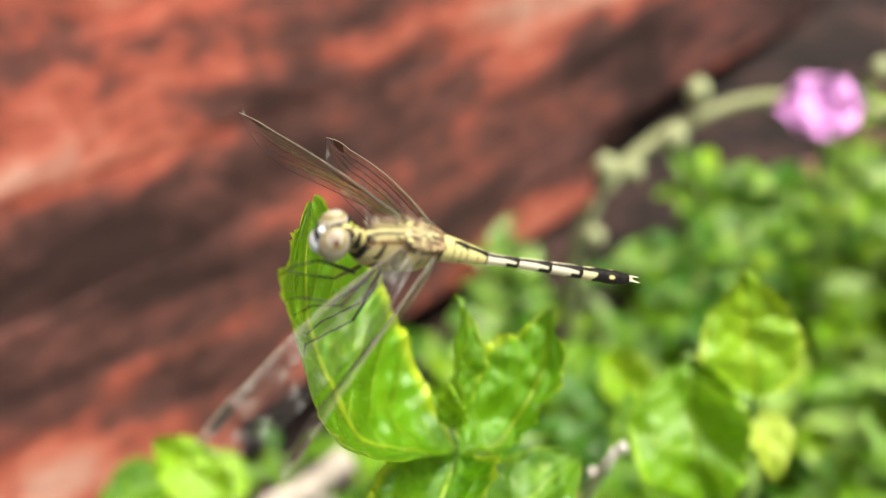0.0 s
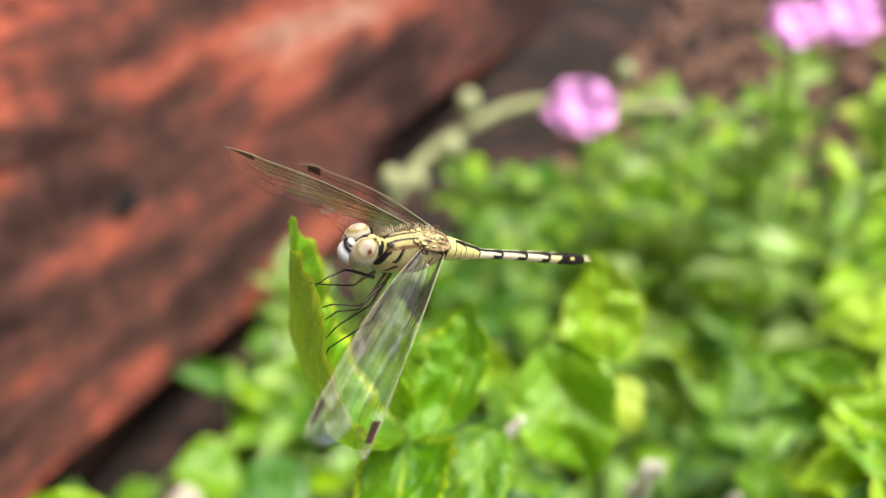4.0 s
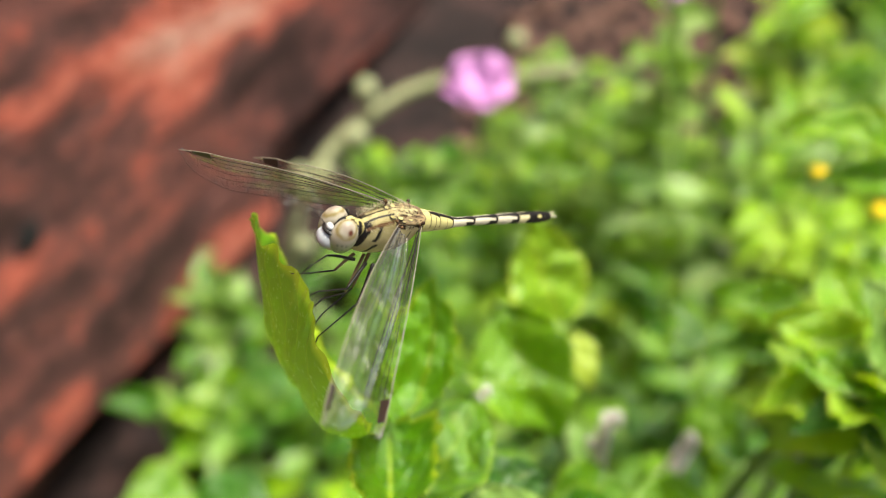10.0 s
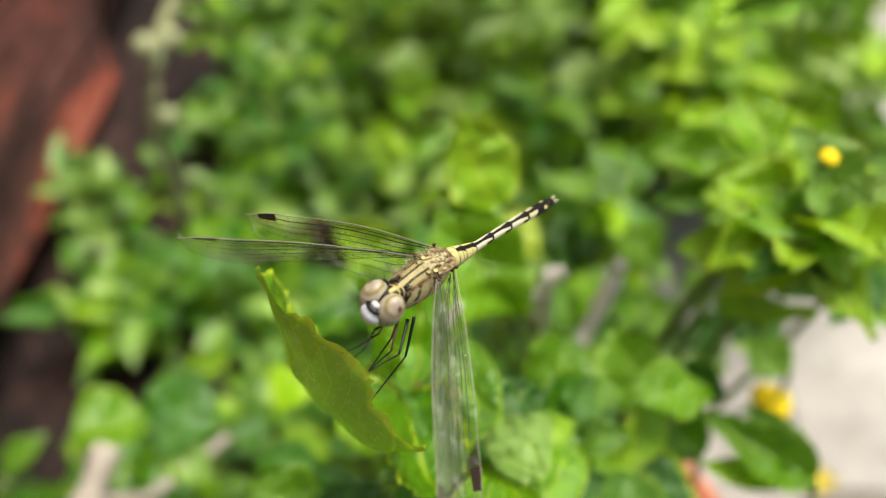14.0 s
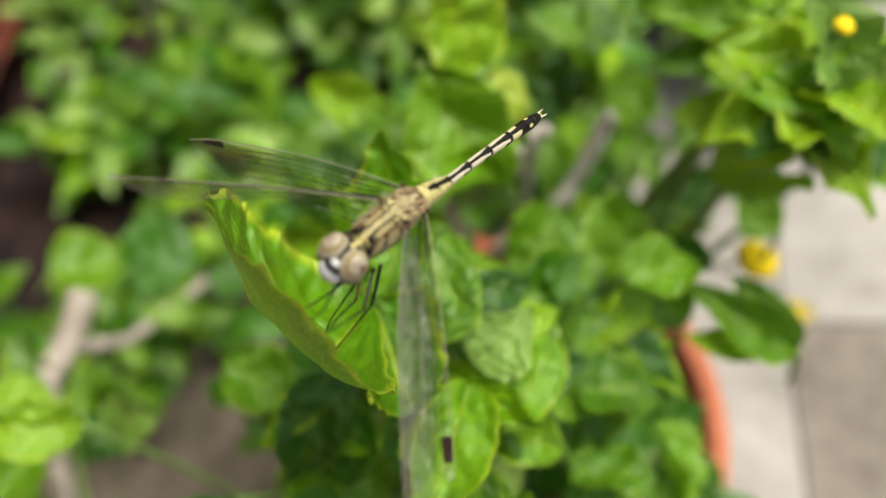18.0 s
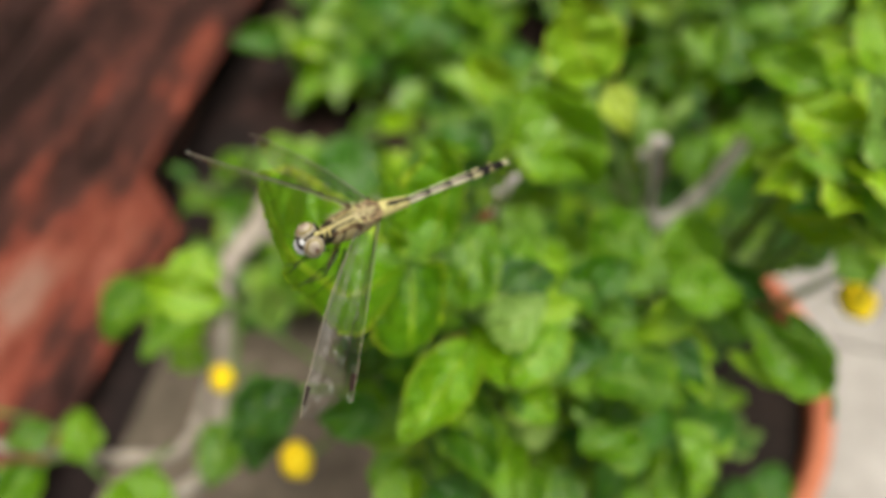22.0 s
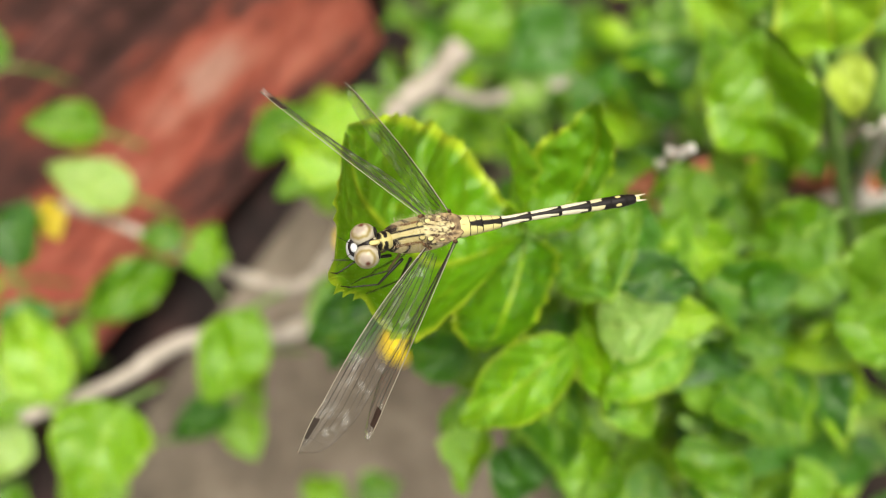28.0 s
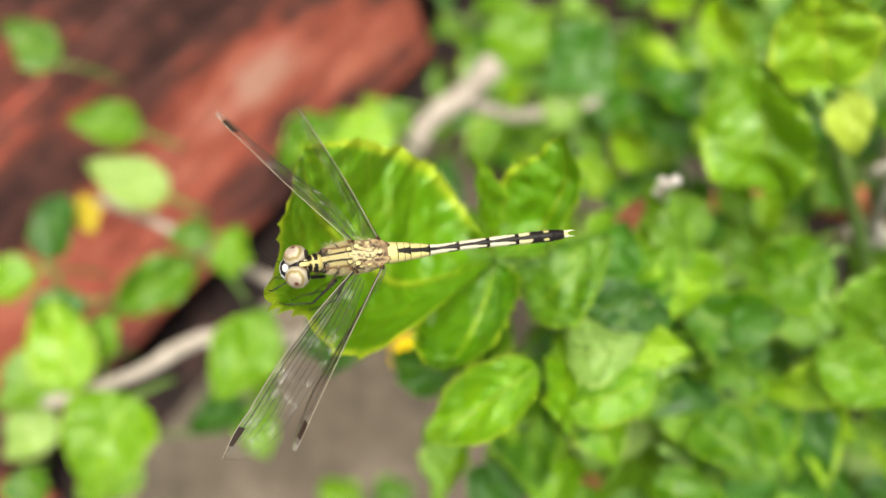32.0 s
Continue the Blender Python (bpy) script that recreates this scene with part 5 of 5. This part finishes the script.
    part("mouthparts", pigment(mesh_of("mouthparts", v, f, CHITIN), lambda x, y, z: (0.6, 0.54, 0.36)), head)
    for s in (1, -1):
        a = Vector((7.9, 0.42 + 0.35 * s, -1.4)) * MM
        v, f = tube_data([a, a + Vector((0.9, 0.5 * s, 0.7)) * MM, a + Vector((1.9, 1.2 * s, 1.0)) * MM], 0.00005, 0.00001, 5, 8)
        part("antenna", mesh_of("antenna", v, f, BLACK), head)

    # abdomen
    joints = (-2.3, -3.3, -4.6, -6.6, -9.6, -12.7, -15.7, -17.8, -19.4, -20.4)
    def girth(x):
        k = (-2.3 - x) / 18.6
        w = 1.18 - 0.68 * min(1, k / 0.27) ** 1.3 if k < 0.27 else 0.50 + 0.16 * (max(0, k - 0.45) / 0.4) - 0.30 * max(0, k - 0.9) / 0.1
        return w
    for k, (a, b) in enumerate(zip(joints, joints[1:])):
        nu, nv = 72, 40
        verts = []
        for j in range(nv + 1):
            t = j / nv
            x = a + (b - a) * t
            r = girth(x) * (1 - 0.05 * math.exp(-((t - 1) / 0.05) ** 2) + 0.02 * math.sin(math.pi * t))
            zc = -1.15 - 0.35 * min(1, (-2.3 - x) / 4.5) + 0.33 * max(0, (-6.8 - x) / 14)
            yc = 0.12 * math.exp(-((x + 6.5) / 3) ** 2)
            for i in range(nu):
                q = 2 * math.pi * i / nu
                verts.append((x, yc + 0.92 * r * math.sin(q), zc + r * math.cos(q)))

        def abd_rule(x, y, z, k=k, a=a, b=b):
            x, y, z = x / MM, y / MM, z / MM
            t = (x - a) / (b - a)
            r = girth(x)
            zc = -1.15 - 0.35 * min(1, (-2.3 - x) / 4.5) + 0.33 * max(0, (-6.8 - x) / 14)
            yc = 0.12 * math.exp(-((x + 6.5) / 3) ** 2)
            ang = abs(math.atan2((y - yc) / (0.92 * r), (z - zc) / r))
            w = noise.noise(Vector((x * 1.3, y * 2, z * 2))) * 0.18
            pale = YEL if k < 3 else (CREAM if k < 6 else blend(CREAM, YEL, 0.55))
            col = blend(pale, CREAM, 0.25 * (ang > 1.7))
            stripe = (0.0, 0.3, 0.36, 0.42, 0.42, 0.42, 0.46, 3.2, 3.2)[k]
            if k < 7:
                stripe = stripe * (0.85 + 1.0 * t ** 3)
            col = blend(col, INK, (stripe + w * 0.5 - ang) / 0.07)
            ring = (0.05, 0.05, 0.09, 0.16, 0.19, 0.21, 0.22, 0.05, 0.05)[k]
            edge = min(1 - t, 1) * abs(b - a)
            col = blend(col, INK, (ring * 2.0 - edge) / 0.05 if ang < 2.6 else 0)
            if k in (1, 2):
                col = blend(col, INK, (0.05 - abs(t - 0.5) * abs(b - a)) / 0.04 if ang < 2.4 else 0)
                col = blend(col, INK, (0.07 - abs(ang - 1.9 + w)) / 0.05 if t > 0.45 else 0)
            if 3 <= k <= 6:
                col = blend(col, INK, min((t - 0.6 + w * 0.5) / 0.05, (0.55 - abs(ang - 1.6 + w)) / 0.1))
                col = blend(col, INK, (0.45 * t - abs(ang - 2.0 + w)) / 0.08 if t > 0.55 else 0)
            if k == 6:
                col = blend(col, INK, (t - 0.55 + w) / 0.06)
            if k == 7:
                col = blend(col, YEL, (0.30 - Vector(((t - 0.45) * 1.5, ang - 0.75)).length) / 0.05)
            return col

        me = mesh_of("abdomen_segment", mm(verts), grid_faces(nu, nv + 1, True), CHITIN)
        part("abdomen_segment", pigment(me, abd_rule), d)
    for s in (1, -1):
        v, f = tube_data(mm([(-20.3, 0.2 * s, -0.98), (-20.9, 0.26 * s, -0.94), (-21.5, 0.3 * s, -0.96)]), 0.00014, 0.00003, 8, 6)
        part("tail_clasper", pigment(mesh_of("tail_clasper", v, f, CHITIN), lambda *_: CREAM), d)
    v, f = ball_data(Vector((-20.6, 0, -1.08)) * MM, (0.35 * MM, 0.25 * MM, 0.2 * MM), 14, 8)
    part("tail_plate", pigment(mesh_of("tail_plate", v, f, CHITIN), lambda *_: YEL), d)

    # wings
    def wing(root, tip, lead, chord, name, label, seed, twist=0.0):
        root, tip, lead = Vector(root) * MM, Vector(tip) * MM, Vector(lead)
        ax = (tip - root).normalized()
        length = (tip - root).length
        lead = (lead - ax * lead.dot(ax)).normalized()
        nrm = ax.cross(lead)

        def front(s):
            return root + ax * length * s + lead * (0.0006 * math.sin(math.pi * min(1, s * 1.3)) - 0.0016 * max(0, s - 0.82) ** 1.5 * 6)

        def width(s):
            if chord > 5.5:
                w = (0.35 + 0.65 * math.sin(math.pi / 2 * min(1, s / 0.22))) * (1 - 0.38 * max(0, s - 0.2) ** 1.2)
            else:
                w = (0.35 + 0.65 * math.sin(math.pi / 2 * min(1, s / 0.4))) * (1 - 0.18 * max(0, s - 0.6))
            return chord * MM * w * math.sqrt(max(0.0, 1 - max(0, (s - 0.72) / 0.28) ** 2.2)) * 0.97 + 0.00012

        def at(s, u):
            w = width(s)
            q = radians(twist) * (0.45 - min(s, 0.75))
            return front(s) - (lead * math.cos(q) + nrm * math.sin(q)) * w * u + nrm * (0.00012 * math.sin(u * 16) * (1 - s) + 0.00035 * math.sin(math.pi * u) * (0.4 + s) - 0.0004 * s * s)

        nu, nv = 14, 44
        verts = [at(j / (nv - 1), i / (nu - 1)) for j in range(nv) for i in range(nu)]
        w = part(name, mesh_of(name, verts, grid_faces(nu, nv), MEMBRANE), d, label)
        pieces = []
        steps = [j / 30 for j in range(31)]

        def line(fn, r0, r1, ends=(0, 1), sides=4):
            pts = [at(s, fn(s)) for s in steps if ends[0] <= s <= ends[1]]
            pieces.append(tube_data(pts, r0 * MM, r1 * MM, sides))

        rows = [(lambda s: 0.0, (0, 1)), (lambda s: 0.07 + 0.02 * s, (0, 0.52)), (lambda s: 0.14 + 0.02 * s, (0, 0.99)), (lambda s: 0.22 + 0.10 * s, (0.1, 0.97)), (lambda s: 0.30 + 0.20 * s, (0.04, 0.95)), (lambda s: 0.42 + 0.24 * s, (0.0, 0.92)), (lambda s: 0.55 + 0.28 * s, (0.0, 0.85)), (lambda s: 0.72 + 0.22 * s, (0.0, 0.75)), (lambda s: 1.0, (0, 1))]
        for k, (fn, ends) in enumerate(rows):
            line(fn, (0.046, 0.042, 0.05, 0.034, 0.036, 0.034, 0.03, 0.025, 0.024)[k], (0.045, 0.032, 0.036, 0.02, 0.02, 0.02, 0.018, 0.017, 0.018)[k], ends)
        rnd = random.Random(seed)
        for k in range(len(rows) - 1):
            (f0, e0), (f1, e1) = rows[k], rows[k + 1]
            n = (24, 22, 38, 42, 46, 50, 54, 58)[k]
            for i in range(n):
                s = (i + 0.5 + rnd.uniform(-0.3, 0.3)) / n * 0.98
                if not (e0[0] <= s <= e0[1] and e1[0] <= s <= e1[1]):
                    f1b = rows[min(k + 2, len(rows) - 1)][0] if s > e1[1] else f1
                else:
                    f1b = f1
                if s > e0[1]:
                    continue
                s2 = min(1, max(0, s + rnd.uniform(-0.006, 0.012)))
                a, b = at(s, f0(s)), at(s2, f1b(s2))
                if k >= 3 and rnd.random() < 0.6:
                    mid = (a + b) / 2 + ax * rnd.uniform(-0.0002, 0.0003)
                    pieces.append(tube_data([a, mid, b], 0.009 * MM, 0.009 * MM, 3))
                else:
                    pieces.append(tube_data([a, b], 0.012 * MM, 0.012 * MM, 3))
        v, f = pieces[0]
        part("leading_vein", mesh_of("leading_vein", v, f, COSTA), w, "pale vein along the leading edge")
        v, f = joined(pieces[1:])
        part("venation", mesh_of("venation", v, f, VEIN, False), w)
        pts = [at(s, u) + nrm * 0.00003 * q for q in (1, -1) for s in (0.84, 0.87, 0.90, 0.935) for u in (0.005, 0.24)]
        faces = [(0, 2, 3, 1), (2, 4, 5, 3), (4, 6, 7, 5), (9, 11, 10, 8), (11, 13, 12, 10), (13, 15, 14, 12), (0, 1, 9, 8), (6, 14, 15, 7), (0, 8, 10, 2), (2, 10, 12, 4), (4, 12, 14, 6), (1, 3, 11, 9), (3, 5, 13, 11), (5, 7, 15, 13)]
        part("wing_spot", mesh_of("wing_spot", pts, faces, STIGMA, False), w, "dark cell at the wing's tip")
        v, f = joined([ball_data(root + lead * (0.0003 - 0.0004 * q) + nrm * 0.0001 * (q % 2) - ax * 0.0002, (0.0002, 0.00018, 0.00018), 10, 7) for q in range(3)])
        part("wing_joint", pigment(mesh_of("wing_joint", v, f, CHITIN), lambda x, y, z: blend((0.12, 0.07, 0.03), (0.03, 0.016, 0.009), 0.5 + 2.2 * noise.noise(Vector((x, y, z)) * 2600))), d)

    wing((1.4, 1.6, -0.1), (16.5, 17.6, -4.3), (0.66, -0.50, 0.57), 4.7, "fore_wing", "clear veined fore wing swept forwards", 1)
    wing((1.4, -1.5, -0.1), (13.9, -17.8, -7.1), (0.54, 0.04, 0.84), 4.7, "fore_wing", "clear veined fore wing swept forwards", 2, -32.0)
    wing((-1.5, 1.6, -0.4), (9.3, 18.6, -7.2), (0.12, 0.31, 0.925), 5.8, "hind_wing", "clear veined hind wing drooping forwards", 3, 30.0)
    wing((-1.4, -1.5, -0.3), (4.7, -18.2, -8.3), (0.06, -0.41, 0.91), 5.8, "hind_wing", "clear veined hind wing drooping forwards", 4)

    # legs
    legs = (
        ((-0.0092, 0.0605, 0.3972), (-0.0118, 0.0597, 0.3993), (-0.0137, 0.0584, 0.3998), (-0.0150, 0.0590, 0.3984)),
        ((-0.0088, 0.0618, 0.3968), (-0.0111, 0.0610, 0.3962), (-0.0135, 0.0605, 0.3972), (-0.0152, 0.0605, 0.3978)),
        ((-0.0082, 0.0603, 0.3965), (-0.0109, 0.0580, 0.3962), (-0.0135, 0.0577, 0.3972), (-0.0147, 0.0581, 0.3966)),
        ((-0.0078, 0.0620, 0.3962), (-0.0107, 0.0600, 0.3940), (-0.0130, 0.0593, 0.3948), (-0.0147, 0.0590, 0.3940)),
        ((-0.0075, 0.0603, 0.3962), (-0.0098, 0.0592, 0.3930), (-0.0142, 0.0588, 0.3908), (-0.0147, 0.0594, 0.3890)),
        ((-0.0072, 0.0624, 0.3958), (-0.0095, 0.0620, 0.3925), (-0.0130, 0.0612, 0.3912), (-0.0145, 0.0606, 0.3902)))
    for k, pts in enumerate(legs):
        q = [inv @ Vector(x) for x in pts]
        leg = part("leg", mesh_of("leg", *tube_data([q[0], q[0] * 0.4 + q[1] * 0.6 + Vector((0, 0, 0.0001)), q[1]], 0.00018, 0.00011, 8, 8), TAN_LEG if k % 2 else BLACK), d, "thin black spiny leg")
        part("shin", mesh_of("shin", *tube_data(q[1:3], 0.00009, 0.00006, 7, 8), BLACK), leg)
        part("foot", mesh_of("foot", *tube_data(q[2:], 0.00008, 0.00004, 6, 6), BLACK), leg)
        rnd = random.Random(k)
        for i in range(14):
            a = q[1].lerp(q[2], (i + 0.5) / 14)
            tip = a + Vector((rnd.uniform(-0.2, 0.5), rnd.uniform(-0.5, 0.5), -0.7 if i % 2 else 0.5)).normalized() * 0.0006
            part("spine", mesh_of("spine", *tube_data([a, tip], 0.000018, 0.000006, 3), BLACK), leg)
    return d


dragonfly()
